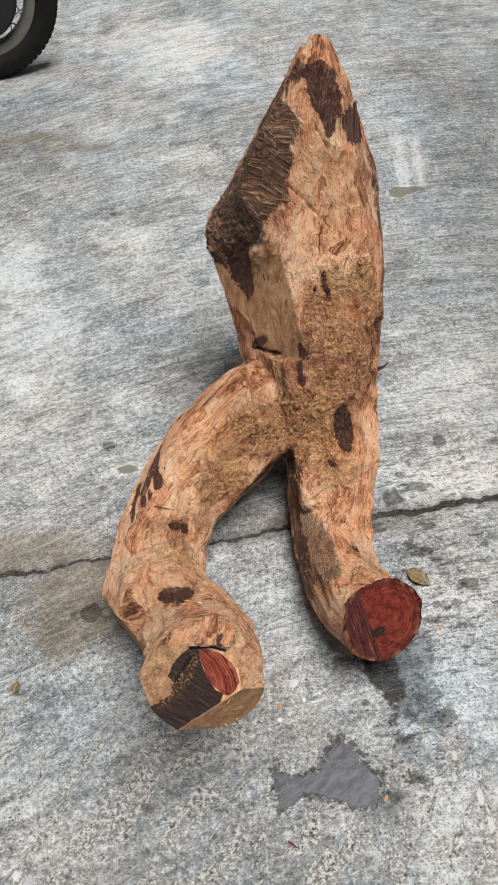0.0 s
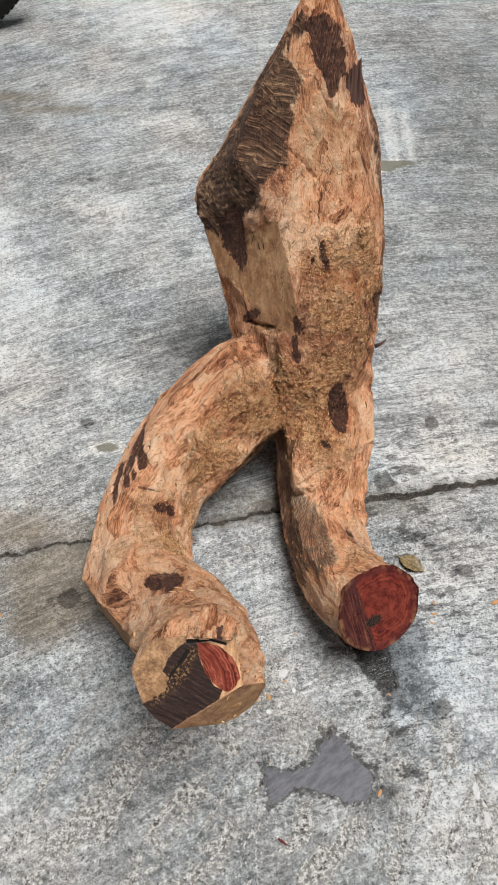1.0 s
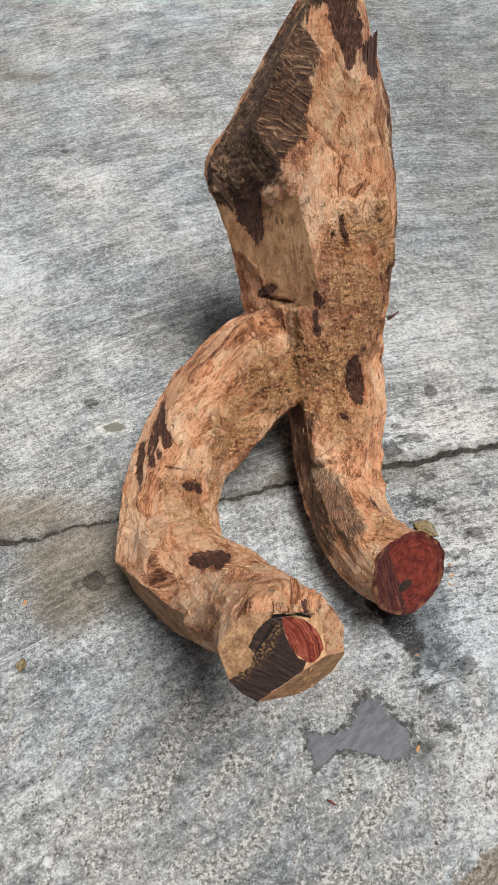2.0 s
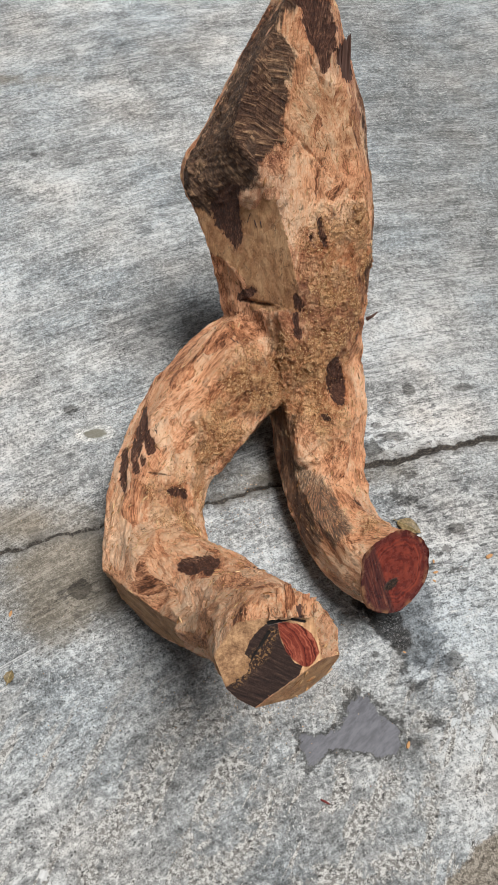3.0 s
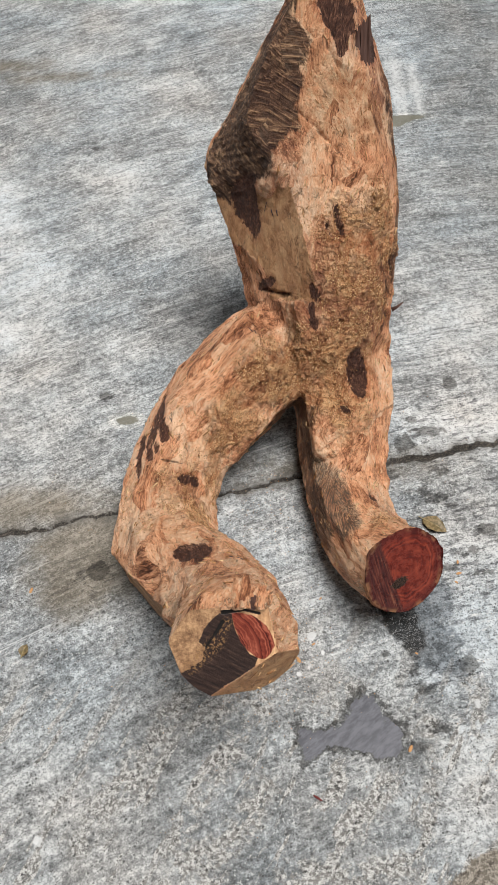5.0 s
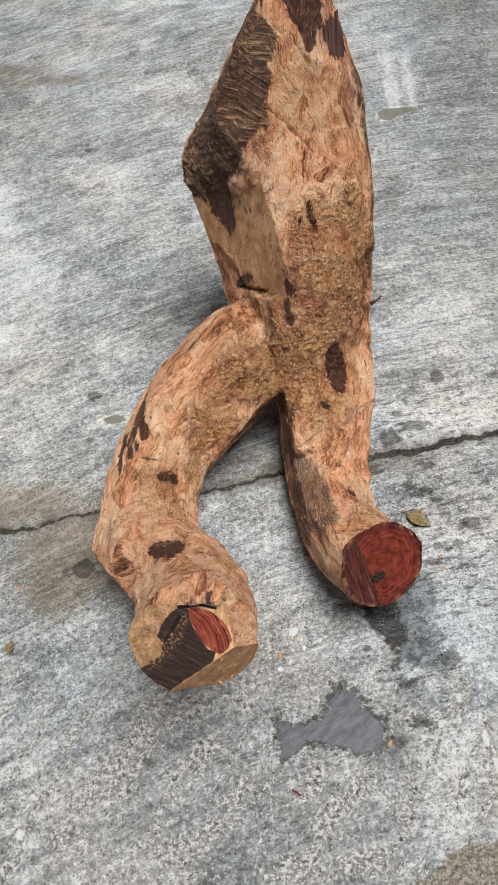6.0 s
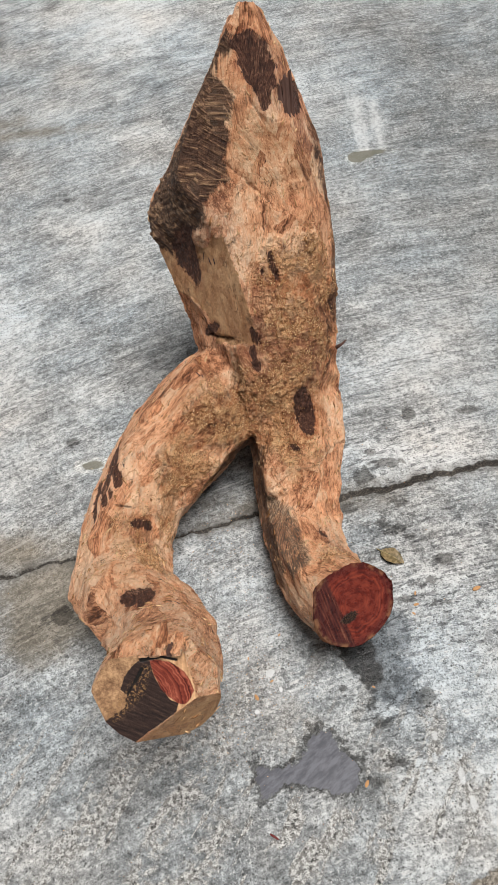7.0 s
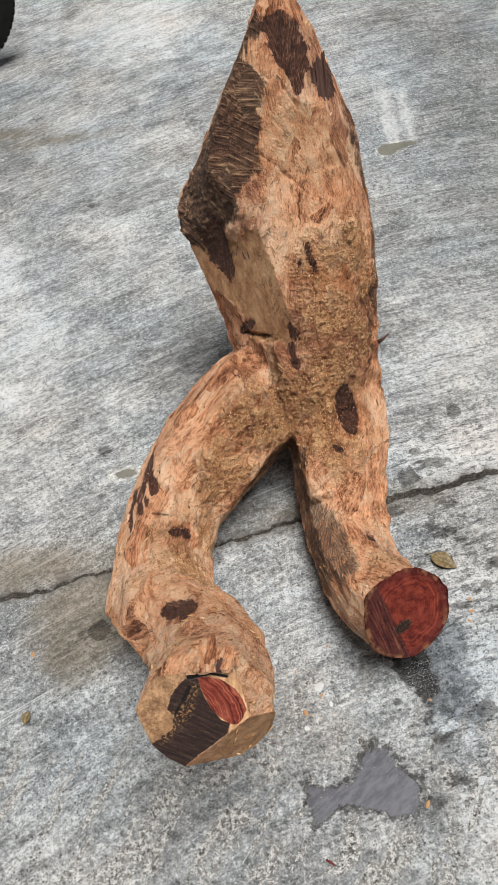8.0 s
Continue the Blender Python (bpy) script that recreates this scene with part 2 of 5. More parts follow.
col = M.mix(M.math("MULTIPLY", splash, 0.8), col, M.mix(1.0, col, (0.32, 0.32, 0.33), "MULTIPLY"))
drops = M.step(M.cells(M.mapped(brush, (0.7, 1, 1)), 62), 0.12, 0.2, 1.0, 0.0)
drops = M.math("MULTIPLY", drops, M.step(M.noise(p, 6, 3, 0.6), 0.50, 0.58))
col = M.mix(M.math("MULTIPLY", drops, 0.8), col, M.mix(1.0, col, (0.36, 0.36, 0.37), "MULTIPLY"))
chalked = M.math("MULTIPLY", mask("trail", -0.012, 0.016, 0.03, 0.03), M.step(fine, 0.35, 0.6, 0.3, 0.75))
col = M.mix(chalked, col, (0.68, 0.69, 0.68))
paint = mask("paint", -0.002, 0.0, 0.012, 0.008)
col = M.mix(M.math("MULTIPLY", paint, 0.9), col, (0.78, 0.79, 0.78))
col = M.mix(oil_rim, col, M.mix(1.0, col, (1.25, 1.22, 1.18), "MULTIPLY"))
col = M.mix(M.math("MULTIPLY", oil, 0.9), col, M.mix(mid, (0.12, 0.115, 0.085), (0.23, 0.22, 0.17)))
col = M.mix(M.math("MULTIPLY", damp, 0.35), col, M.mix(1.0, col, (0.72, 0.78, 0.84), "MULTIPLY"))
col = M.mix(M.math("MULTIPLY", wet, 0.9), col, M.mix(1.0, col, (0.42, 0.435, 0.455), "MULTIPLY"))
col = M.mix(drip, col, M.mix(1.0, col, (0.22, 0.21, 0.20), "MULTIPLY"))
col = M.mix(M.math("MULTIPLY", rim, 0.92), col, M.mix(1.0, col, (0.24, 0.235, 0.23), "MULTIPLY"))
silt = M.noise(M.mapped(M.mapped(p, turn=(0, 0, -35)), (30, 90, 1)), 1.0, 5, 0.7)
col = M.mix(puddle, col, M.mix(M.step(silt, 0.35, 0.65), (0.080, 0.081, 0.094), (0.155, 0.157, 0.178)))
col = M.mix(1.0, col, (0.85, 0.85, 0.855), "MULTIPLY")
rough = M.step(fine, 0.3, 0.7, 0.72, 0.92)
rough = M.mix(wet, rough, (0.55, 0.55, 0.55))
rough = M.mix(drip, rough, (0.12, 0.12, 0.12))
rough = M.mix(puddle, rough, M.step(silt, 0.35, 0.65, 0.30, 0.45))
relief = M.math("ADD", M.math("MULTIPLY", comb, 0.6), M.math("ADD", M.math("MULTIPLY", grit, 0.7), M.math("MULTIPLY", fine, 0.9)))
relief = M.math("ADD", relief, M.math("MULTIPLY", M.math("MULTIPLY", flakes, M.math("MAXIMUM", spall, bare)), 0.7))
relief = M.math("SUBTRACT", M.math("ADD", relief, M.math("MULTIPLY", speck, 1.2)), pits)
still = M.step(M.math("MAXIMUM", puddle, M.math("MULTIPLY", wet, 0.5)), 0, 1, 0.7, 0.0)
M.done(col, rough, M.bump(relief, still, 0.0022), spec=M.step(M.math("MAXIMUM", puddle, M.math("MAXIMUM", wet, drip)), 0, 1, 0.4, 0.2))

PUDDLE = [(0.025, 0.375), (0.039, 0.368), (0.068, 0.366), (0.097, 0.377), (0.115, 0.404), (0.142, 0.427), (0.165, 0.406), (0.176, 0.378), (0.195, 0.369),
          (0.196, 0.343), (0.186, 0.321), (0.158, 0.318), (0.132, 0.329), (0.109, 0.333), (0.086, 0.343), (0.069, 0.344), (0.047, 0.327), (0.032, 0.32), (0.023, 0.348)]
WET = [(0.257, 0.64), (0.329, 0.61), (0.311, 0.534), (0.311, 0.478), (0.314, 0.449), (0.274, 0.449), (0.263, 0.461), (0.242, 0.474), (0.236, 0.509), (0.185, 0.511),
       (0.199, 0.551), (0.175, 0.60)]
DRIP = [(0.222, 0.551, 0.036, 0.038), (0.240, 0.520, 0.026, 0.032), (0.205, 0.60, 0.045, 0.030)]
DARK = [(0.406, 1.083, 0.014, 0.02), (0.35, 0.862, 0.016, 0.01), (0.357, 0.782, 0.011, 0.008), (0.33, 0.798, 0.021, 0.012),
        (0.306, 0.816, 0.01, 0.009), (0.334, 0.961, 0.027, 0.009), (0.307, 0.992, 0.017, 0.008), (0.282, 0.933, 0.022, 0.02),
        (0.184, 0.494, 0.016, 0.008), (0.231, 0.459, 0.009, 0.014), (0.242, 0.43, 0.02, 0.012), (0.331, 0.468, 0.018, 0.014),
        (0.266, 0.363, 0.025, 0.011), (0.222, 0.334, 0.019, 0.014), (0.271, 0.303, 0.007, 0.006), (0.247, 0.239, 0.011, 0.008)]
DARK += [(0.241, 0.261, 0.005, 0.004), (0.375, 0.684, 0.033, 0.01), (0.415, 0.725, 0.028, 0.01), (0.327, 0.649, 0.024, 0.008),
         (0.389, 0.637, 0.019, 0.007), (0.539, 1.08, 0.025, 0.01), (-0.337, 0.674, 0.022, 0.017), (-0.347, 1.091, 0.016, 0.013),
         (-0.426, 1.969, 0.024, 0.011), (-0.01, 3.249, 0.016, 0.025), (0.244, 0.857, 0.016, 0.011)]
SPLASH = [(0.39, 0.70, 0.16, 0.20), (0.38, 0.97, 0.17, 0.13), (0.28, 0.42, 0.11, 0.09), (0.20, 0.47, 0.05, 0.05), (-0.36, 0.66, 0.08, 0.06)]
TRAIL = [(0.451, 2.06, 0.463, 2.34, 0.016), (0.505, 2.08, 0.513, 2.31, 0.012)]
PAINT = [(0.330, 0.399, 0.0085, 0.010), (0.058, 0.529, 0.010, 0.009), (0.362, 0.335, 0.006, 0.018), (0.372, 0.29, 0.007, 0.014), (0.075, 0.50, 0.005, 0.006), (0.031, 0.462, 0.006, 0.008), (-0.30, 0.27, 0.007, 0.005), (0.345, 0.45, 0.006, 0.006), (-0.40, 0.22, 0.009, 0.009)]
OIL = [(0.426, 2.036, 0.03, 0.029), (0.45, 2.045, 0.03, 0.02), (0.479, 2.051, 0.041, 0.012), (-0.298, 1.022, 0.026, 0.014)]
WHITE = [(0.451, 2.172, 0.018, 0.127), (0.507, 2.2, 0.014, 0.129), (0.33, 0.399, 0.009, 0.009), (0.058, 0.529, 0.017, 0.013),
         (-0.68, 1.727, 0.097, 0.129), (-0.568, 1.455, 0.104, 0.132), (-0.579, 1.279, 0.084, 0.058), (-0.326, 2.869, 0.253, 0.133),
         (-0.434, 3.148, 0.337, 0.15), (0.198, 2.414, 0.112, 0.071), (-0.193, 2.283, 0.129, 0.046), (-0.373, 1.867, 0.1, 0.081),
         (0.40, 0.98, 0.14, 0.10), (0.42, 1.25, 0.13, 0.09), (0.354, 0.32, 0.05, 0.05), (0.42, 0.58, 0.13, 0.20), (0.33, 0.27, 0.13, 0.13)]
BROWN = [(-0.50, 0.815, 0.14, 0.035), (-0.36, 0.70, 0.10, 0.10), (-0.75, 2.40, 0.055, 0.018), (-0.60, 2.33, 0.06, 0.010), (0.134, 0.886, 0.083, 0.014)]
SPALL = [(-0.33, 0.215, -0.165, 0.44, 0.016), (-0.19, 0.20, -0.075, 0.37, 0.012), (-0.155, 0.13, -0.04, 0.28, 0.014), (-0.04, 0.41, 0.045, 0.545, 0.010),
         (-0.12, 0.40, -0.02, 0.46, 0.012), (0.075, 0.40, 0.115, 0.44, 0.008), (0.21, 0.225, 0.245, 0.30, 0.006), (0.10, 0.21, 0.16, 0.285, 0.006),
         (0.325, 0.37, 0.33, 0.43, 0.012), (0.365, 0.25, 0.37, 0.36, 0.010), (0.0, 0.155, 0.17, 0.16, 0.014), (0.235, 0.31, 0.245, 0.37, 0.006), (-0.25, 0.12, -0.1, 0.22, 0.010)]

xs = np.concatenate([-np.geomspace(400, 1.35, 26), np.linspace(-1.3, 1.3, 326), np.geomspace(1.35, 400, 26)])
off = np.concatenate([-np.geomspace(400, 0.95, 24), np.linspace(-0.9, -0.03, 110), np.linspace(-0.025, 0.025, 26),
                      np.linspace(0.03, 1.9, 230), np.geomspace(1.95, 400, 30)])
X, OFF = np.meshgrid(xs, off)
near = np.clip(1.6 - np.abs(X), 0, 1)
Y = OFF + np.where(near > 0, joint_y(X) * near + 0.849 * (1 - near), 0.849)
gap = 0.0035 + 0.002 * np.sin(23 * X) + 0.002 * np.sin(61 * X + 2)
Z = -0.009 * np.exp(-(OFF / gap) ** 2) * near
Z += -0.0015 * np.exp(-(OFF / 0.02) ** 2) * near
nr, nc = X.shape
idx = np.arange(nr * nc).reshape(nr, nc)
quads = np.stack([idx[:-1, :-1], idx[:-1, 1:], idx[1:, 1:], idx[1:, :-1]], -1).reshape(-1, 4)
GP = np.stack([X, Y, Z], -1).reshape(-1, 3)
me = bpy.data.meshes.new("ground")
me.from_pydata(GP.tolist(), [], quads.tolist())
me.shade_smooth()
cross = GP[:, 1] - 0.32 * GP[:, 0] + 0.175 * np.clip(GP[:, 0], -0.9, 0.9) ** 2
me.attributes.new("brush", "FLOAT_VECTOR", "POINT").data.foreach_set(
    "vector", np.stack([GP[:, 0], cross, 0 * cross], -1).astype(np.float32).ravel())
add_float(me, "joint", np.abs(OFF).ravel() - 0.0010 * (1 + np.sin(9 * X.ravel())) - 0.0050 * smoothstep(X.ravel(), 0.12, 0.28) - 0.0004)
add_float(me, "puddle", outline(GP, PUDDLE))
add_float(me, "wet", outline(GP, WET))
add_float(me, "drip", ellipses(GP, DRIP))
add_float(me, "dark", ellipses(GP, DARK))
add_float(me, "splash", ellipses(GP, SPLASH))
add_float(me, "trail", strips(GP, TRAIL))
add_float(me, "paint", ellipses(GP, PAINT))
add_float(me, "oil", ellipses(GP, OIL))
add_float(me, "white", ellipses(GP, WHITE))
add_float(me, "brown", ellipses(GP, BROWN))
add_float(me, "spall", strips(GP, SPALL))
add_float(me, "slick", ellipses(GP, [(0.92, 2.0, 0.46, 0.85), (-0.95, 2.35, 0.28, 0.35)]))
add_float(me, "bare", ellipses(GP, [(0.44, 0.03, 0.27, 0.165)]))
me.materials.append(concrete.m)
ground = tagged(new("ground", me), "grey brush-finished concrete paving with stains and a dirty joint", "ground", kind="structure")


# ---- the log ----
UP = Vector((0, 0, 1))


def glide(rows, n):
    """Catmull-Rom through rows of numbers, n steps to each span."""
    R = np.array(rows, dtype=float)
    R = np.vstack([2 * R[0] - R[1], R, 2 * R[-1] - R[-2]])
    out = []
    for i in range(1, len(R) - 2):
        a, b, c, d = R[i - 1:i + 3]
        for k in range(n):
            t = k / n
            out.append(0.5 * (2 * b + (c - a) * t + (2 * a - 5 * b + 4 * c - d) * t * t + (3 * b - a - 3 * c + d) * t ** 3))
    out.append(R[-2])
    return np.array(out)


def skin(bm, rings):
    """A closed hull over rings of points."""
    vs = [[bm.verts.new(q) for q in ring] for ring in rings]
    n = len(vs[0])
    for a, b in zip(vs, vs[1:]):
        for i in range(n):
            bm.faces.new((a[i], a[(i + 1) % n], b[(i + 1) % n], b[i]))
    bm.faces.new(vs[0][::-1])
    bm.faces.new(vs[-1])
    bmesh.ops.recalc_face_normals(bm, faces=bm.faces)


def limb_rings(rows, shape, n=6, end=0.2):
    """Rings round a spine of (x, y, z, half width, half height); shape: radius factors, counted from the limb's side over its top."""
    S = glide(rows, n)
    tang = np.gradient(S[:, :3], axis=0)
    rings = []
    for j, (q, tv) in enumerate(zip(S, tang)):
        even = end ** float(smoothstep(j / len(S), 0.62, 0.9))  # the sawn end stays rounder
        tv = Vector(tv).normalized()
        u = tv.cross(UP).normalized()
        v = u.cross(tv).normalized()
        ring = []
        for i, f in enumerate(shape):
            f = 1 + (f - 1) * even
            a = 2 * math.pi * i / len(shape)
            ring.append(Vector(q[:3]) + u * (q[3] * f * math.cos(a)) + v * (q[4] * f * math.sin(a)))
        rings.append(ring)
    return rings


# body: it leans back, along D, with its hewn face towards N
P0, D, N = np.array([0.105, 0.892, 0.21]), np.array([0, 0.639, 0.769]), np.array([0, -0.769, 0.639])
# s, left x n, ridge x n, front right x n, right edge x n, depth of the back
BODY = [
    (-0.10, 0.12, -0.12, 0.125, -0.07, 0.15, -0.065, 0.205, -0.12, -0.20),
    (-0.02, 0.065, -0.12, 0.075, -0.04, 0.155, -0.045, 0.228, -0.11, -0.29),
    (0.08, -0.01, -0.13, 0.055, -0.002, 0.17, -0.03, 0.238, -0.11, -0.42),
    (0.17, -0.03, -0.135, 0.065, 0.012, 0.178, -0.012, 0.239, -0.09, -0.38),
    (0.235, -0.042, -0.13, 0.058, 0.016, 0.19, -0.01, 0.244, -0.075, -0.33),
    (0.30, -0.059, -0.105, 0.047, 0.016, 0.203, -0.008, 0.247, -0.065, -0.29),
    (0.38, -0.085, -0.095, 0.030, 0.012, 0.205, -0.006, 0.245, -0.068, -0.26),
    (0.43, -0.087, -0.10, 0.012, 0.012, 0.198, -0.006, 0.241, -0.078, -0.24),
    (0.475, -0.062, -0.10, -0.018, 0.008, 0.19, -0.008, 0.238, -0.088, -0.22),
    (0.52, -0.030, -0.09, -0.010, 0.003, 0.182, -0.015, 0.233, -0.09, -0.20),
    (0.60, 0.015, -0.10, 0.026, 0.004, 0.17, -0.024, 0.209, -0.085, -0.18),
    (0.68, 0.066, -0.10, 0.072, -0.002, 0.150, -0.020, 0.177, -0.07, -0.15),
    (0.742, 0.106, -0.07, 0.108, -0.012, 0.134, -0.018, 0.142, -0.045, -0.10),
]


def body_rings():
    rings = []
    for s, lx, ln, rx, rn, fx, fn, ex, en, back in glide(BODY, 4):
        w = ex - lx
        flat = [(lx, ln), (rx, rn), ((rx + fx) / 2, (rn + fn) / 2 + 0.004), (fx, fn), (ex, en),
                (ex - 0.06 * w, 0.5 * (en + back)), (ex - 0.28 * w, back), (lx + 0.35 * w, back), (lx + 0.1 * w - (0.1 * w + 0.014) * float(smoothstep(s, 0.27, 0.46)), 0.5 * (ln + back))]
        rings.append([Vector((x, *(P0 + s * D + n * N)[1:])) for x, n in flat])
    return rings


def hewn(corners, sides=48, keep=1.0):
    """Radius factors of a limb hewn to a polygon: corners in degrees from its side over its top, with their radii."""
    pts = [(r * math.cos(radians(a)), r * math.sin(radians(a))) for a, r in corners]
    out = []
    for i in range(sides):
        c, s = math.cos(2 * math.pi * i / sides), math.sin(2 * math.pi * i / sides)
        best = 1.0
        for (ax, ay), (bx, by) in zip(pts, pts[1:] + pts[:1]):
            det = c * (ay - by) - s * (ax - bx)
            if abs(det) > 1e-9:
                r = (ax * (ay - by) - ay * (ax - bx)) / det
                u = (c * ay - s * ax) / det
                if r > 0 and 0 <= u <= 1:
                    best = r
        out.append(1 + keep * (best - 1))
    return out


BENT_SHAPE = hewn([(14, 1.08), (68, 1.06), (118, 1.10), (172, 1.06), (232, 1.08), (300, 1.12)])
SHORT_SHAPE = hewn([(-18, 1.04), (56, 1.16), (112, 1.05), (165, 1.07), (222, 1.07), (280, 1.07)])
BENT_LEG = [  # x, y, z, half width, half height
    (0.06, 1.05, 0.20, 0.11, 0.10), (-0.02, 1.00, 0.185, 0.105, 0.10), (-0.10, 0.935, 0.145, 0.104, 0.100),
    (-0.158, 0.86, 0.115, 0.088, 0.095), (-0.190, 0.77, 0.10, 0.085, 0.085), (-0.194, 0.69, 0.105, 0.090, 0.084),
    (-0.176, 0.615, 0.133, 0.092, 0.090), (-0.116, 0.538, 0.212, 0.089, 0.071), (-0.075, 0.455, 0.325, 0.075, 0.068),
    (-0.069, 0.378, 0.436, 0.077, 0.075), (-0.058, 0.336, 0.487, 0.079, 0.078)]
SHORT_LEG = [
    (0.14, 1.02, 0.16, 0.10, 0.10), (0.146, 0.95, 0.125, 0.096, 0.09), (0.14, 0.87, 0.095, 0.085, 0.08),
    (0.14, 0.78, 0.078, 0.072, 0.075), (0.15, 0.70, 0.085, 0.072, 0.075), (0.178, 0.635, 0.110, 0.071, 0.071),
    (0.211, 0.585, 0.146, 0.076, 0.075), (0.229, 0.55, 0.174, 0.078, 0.071)]

bm = bmesh.new()
skin(bm, body_rings())
skin(bm, limb_rings(BENT_LEG, BENT_SHAPE))
skin(bm, limb_rings(SHORT_LEG, SHORT_SHAPE))
rough_me = bpy.data.meshes.new("rough")
bm.to_mesh(rough_me)
bm.free()
rough = new("rough", rough_me)
mod = rough.modifiers.new("union", "REMESH")
mod.mode, mod.voxel_size = "VOXEL", 0.0024
mod = rough.modifiers.new("ease", "SMOOTH")
mod.factor, mod.iterations = 0.5, 2
log_me = bpy.data.meshes.new_from_object(rough.evaluated_get(bpy.context.evaluated_depsgraph_get()))
bpy.data.objects.remove(rough)
log_me.name = "wood"

V = np.empty(len(log_me.vertices) * 3)
log_me.vertices.foreach_get("co", V)
V = V.reshape(-1, 3)


E = np.empty(len(log_me.edges) * 2, dtype=np.int64)
log_me.edges.foreach_get("vertices", E)
E = E.reshape(-1, 2)
valence = np.bincount(E.ravel(), minlength=len(V)).astype(float)


def ease(V, weight, rounds):
    """Evens out the surface where weight is 1."""
    for _ in range(rounds):
        S = np.stack([np.bincount(E[:, 0], V[E[:, 1], k], len(V)) + np.bincount(E[:, 1], V[E[:, 0], k], len(V)) for k in range(3)], -1)
        V += 0.6 * weight[:, None] * (S / valence[:, None] - V)
    return V


def near_to(V, places):
    """1 at the places, falling to 0 at their reach."""
    w = np.zeros(len(V))
    for x, y, z, r in places:
        w = np.maximum(w, 1 - smoothstep(np.linalg.norm(V - (x, y, z), axis=1), 0.4 * r, r))
    return w


# the crotch and the hips flow into one another
V = ease(V, near_to(V, [(0.05, 0.95, 0.25, 0.10), (0.15, 0.93, 0.17, 0.13), (0.235, 0.97, 0.15, 0.10), (-0.02, 0.96, 0.28, 0.09)]), 40)


def normals(V):
    log_me.vertices.foreach_set("co", V.ravel())
    log_me.update()
    out = np.empty(len(V) * 3)
    log_me.vertices.foreach_get("normal", out)
    return out.reshape(-1, 3)


def scallops(P, cell, hollow, seed):
    """Hollows left by the blade: the lowest of many shallow bowls, about a cell apart, with ridges between them."""
    Q = P / cell
    base = np.floor(Q).astype(np.int64)
    best = np.full(len(P), 9.0)
    for dx in (-1, 0, 1):
        for dy in (-1, 0, 1):
            for dz in (-1, 0, 1):
                c = base + (dx, dy, dz)
                h = c[:, 0] * 73856093 ^ c[:, 1] * 19349663 ^ c[:, 2] * 83492791 ^ seed * 7919
                h = (h ^ (h >> 13)) * 1274126177 & 0x7FFFFFFF
                h = (h ^ (h >> 15)) * 2246822519 & 0x3FFFFFFF
                far = np.stack([(h >> 10 * k & 1023) / 1023 for k in range(3)], -1) + c - Q
                best = np.minimum(best, hollow * cell ** 2 * (far ** 2).sum(1) + 0.0010 * (h >> 5 & 255) / 255)
    return best


def saw_cut(V, at, normal, reach):
    """Flattens what stands out past a saw cut; returns which points lie on it."""
    n = np.array(normal) / np.linalg.norm(normal)
    d = (V - at) @ n
    hit = (d > 0) & (np.linalg.norm(V - at, axis=1) < reach)
    V[hit] -= d[hit, None] * n
    return hit


def capsules(P, rows, taper=0.0):
    """Distance to a union of strokes (from x y z, to x y z, half width), thinner at their ends by taper."""
    d = np.full(len(P), 9.0)
    for *ab, w in rows:
        a, e = np.array(ab[:3]), np.array(ab[3:]) - ab[:3]
        t = np.clip((P - a) @ e / max(e @ e, 1e-9), 0, 1)
        d = np.minimum(d, np.linalg.norm(P - a - t[:, None] * e, axis=1) - w * (1 - taper * (2 * t - 1) ** 2))
    return d


# run of the grain: along, across and into each limb
def grain_of(P):
    """Run of the grain, and which limb each place belongs to."""
    best, out, limb = np.full(len(P), 9.0), np.zeros((len(P), 3)), np.zeros(len(P), dtype=int)
    spine_body = [(*(P0 + s * D - 0.09 * N) + (0.0 if s < 0.4 else 0.02, 0, 0), 0.14, 0.1) for s in (0.02, 0.2, 0.4, 0.6, 0.75)]
    for k, rows in enumerate((spine_body, BENT_LEG, SHORT_LEG)):
        S = glide(rows, 10)
        C, R = S[:, :3], S[:, 3]
        run = np.concatenate([[0], np.cumsum(np.linalg.norm(np.diff(C, axis=0), axis=1))])
        tang = np.gradient(C, axis=0)
        tang /= np.linalg.norm(tang, axis=1)[:, None]
        d = np.stack([np.linalg.norm(P - c, axis=1) for c in C], 1)
        i = d.argmin(1)
        off = P - C[i]
        u = np.cross(tang[i], (0, 0, 1))
        u /= np.linalg.norm(u, axis=1)[:, None]
        v = np.cross(u, tang[i])
        along = run[i] + (off * tang[i]).sum(1)
        g = np.stack([along + 3 * k, (off * u).sum(1), (off * v).sum(1)], -1)
        closer = d.min(1) / R[i] < best
        best[closer], out[closer], limb[closer] = (d.min(1) / R[i])[closer], g[closer], k
    return out, limb


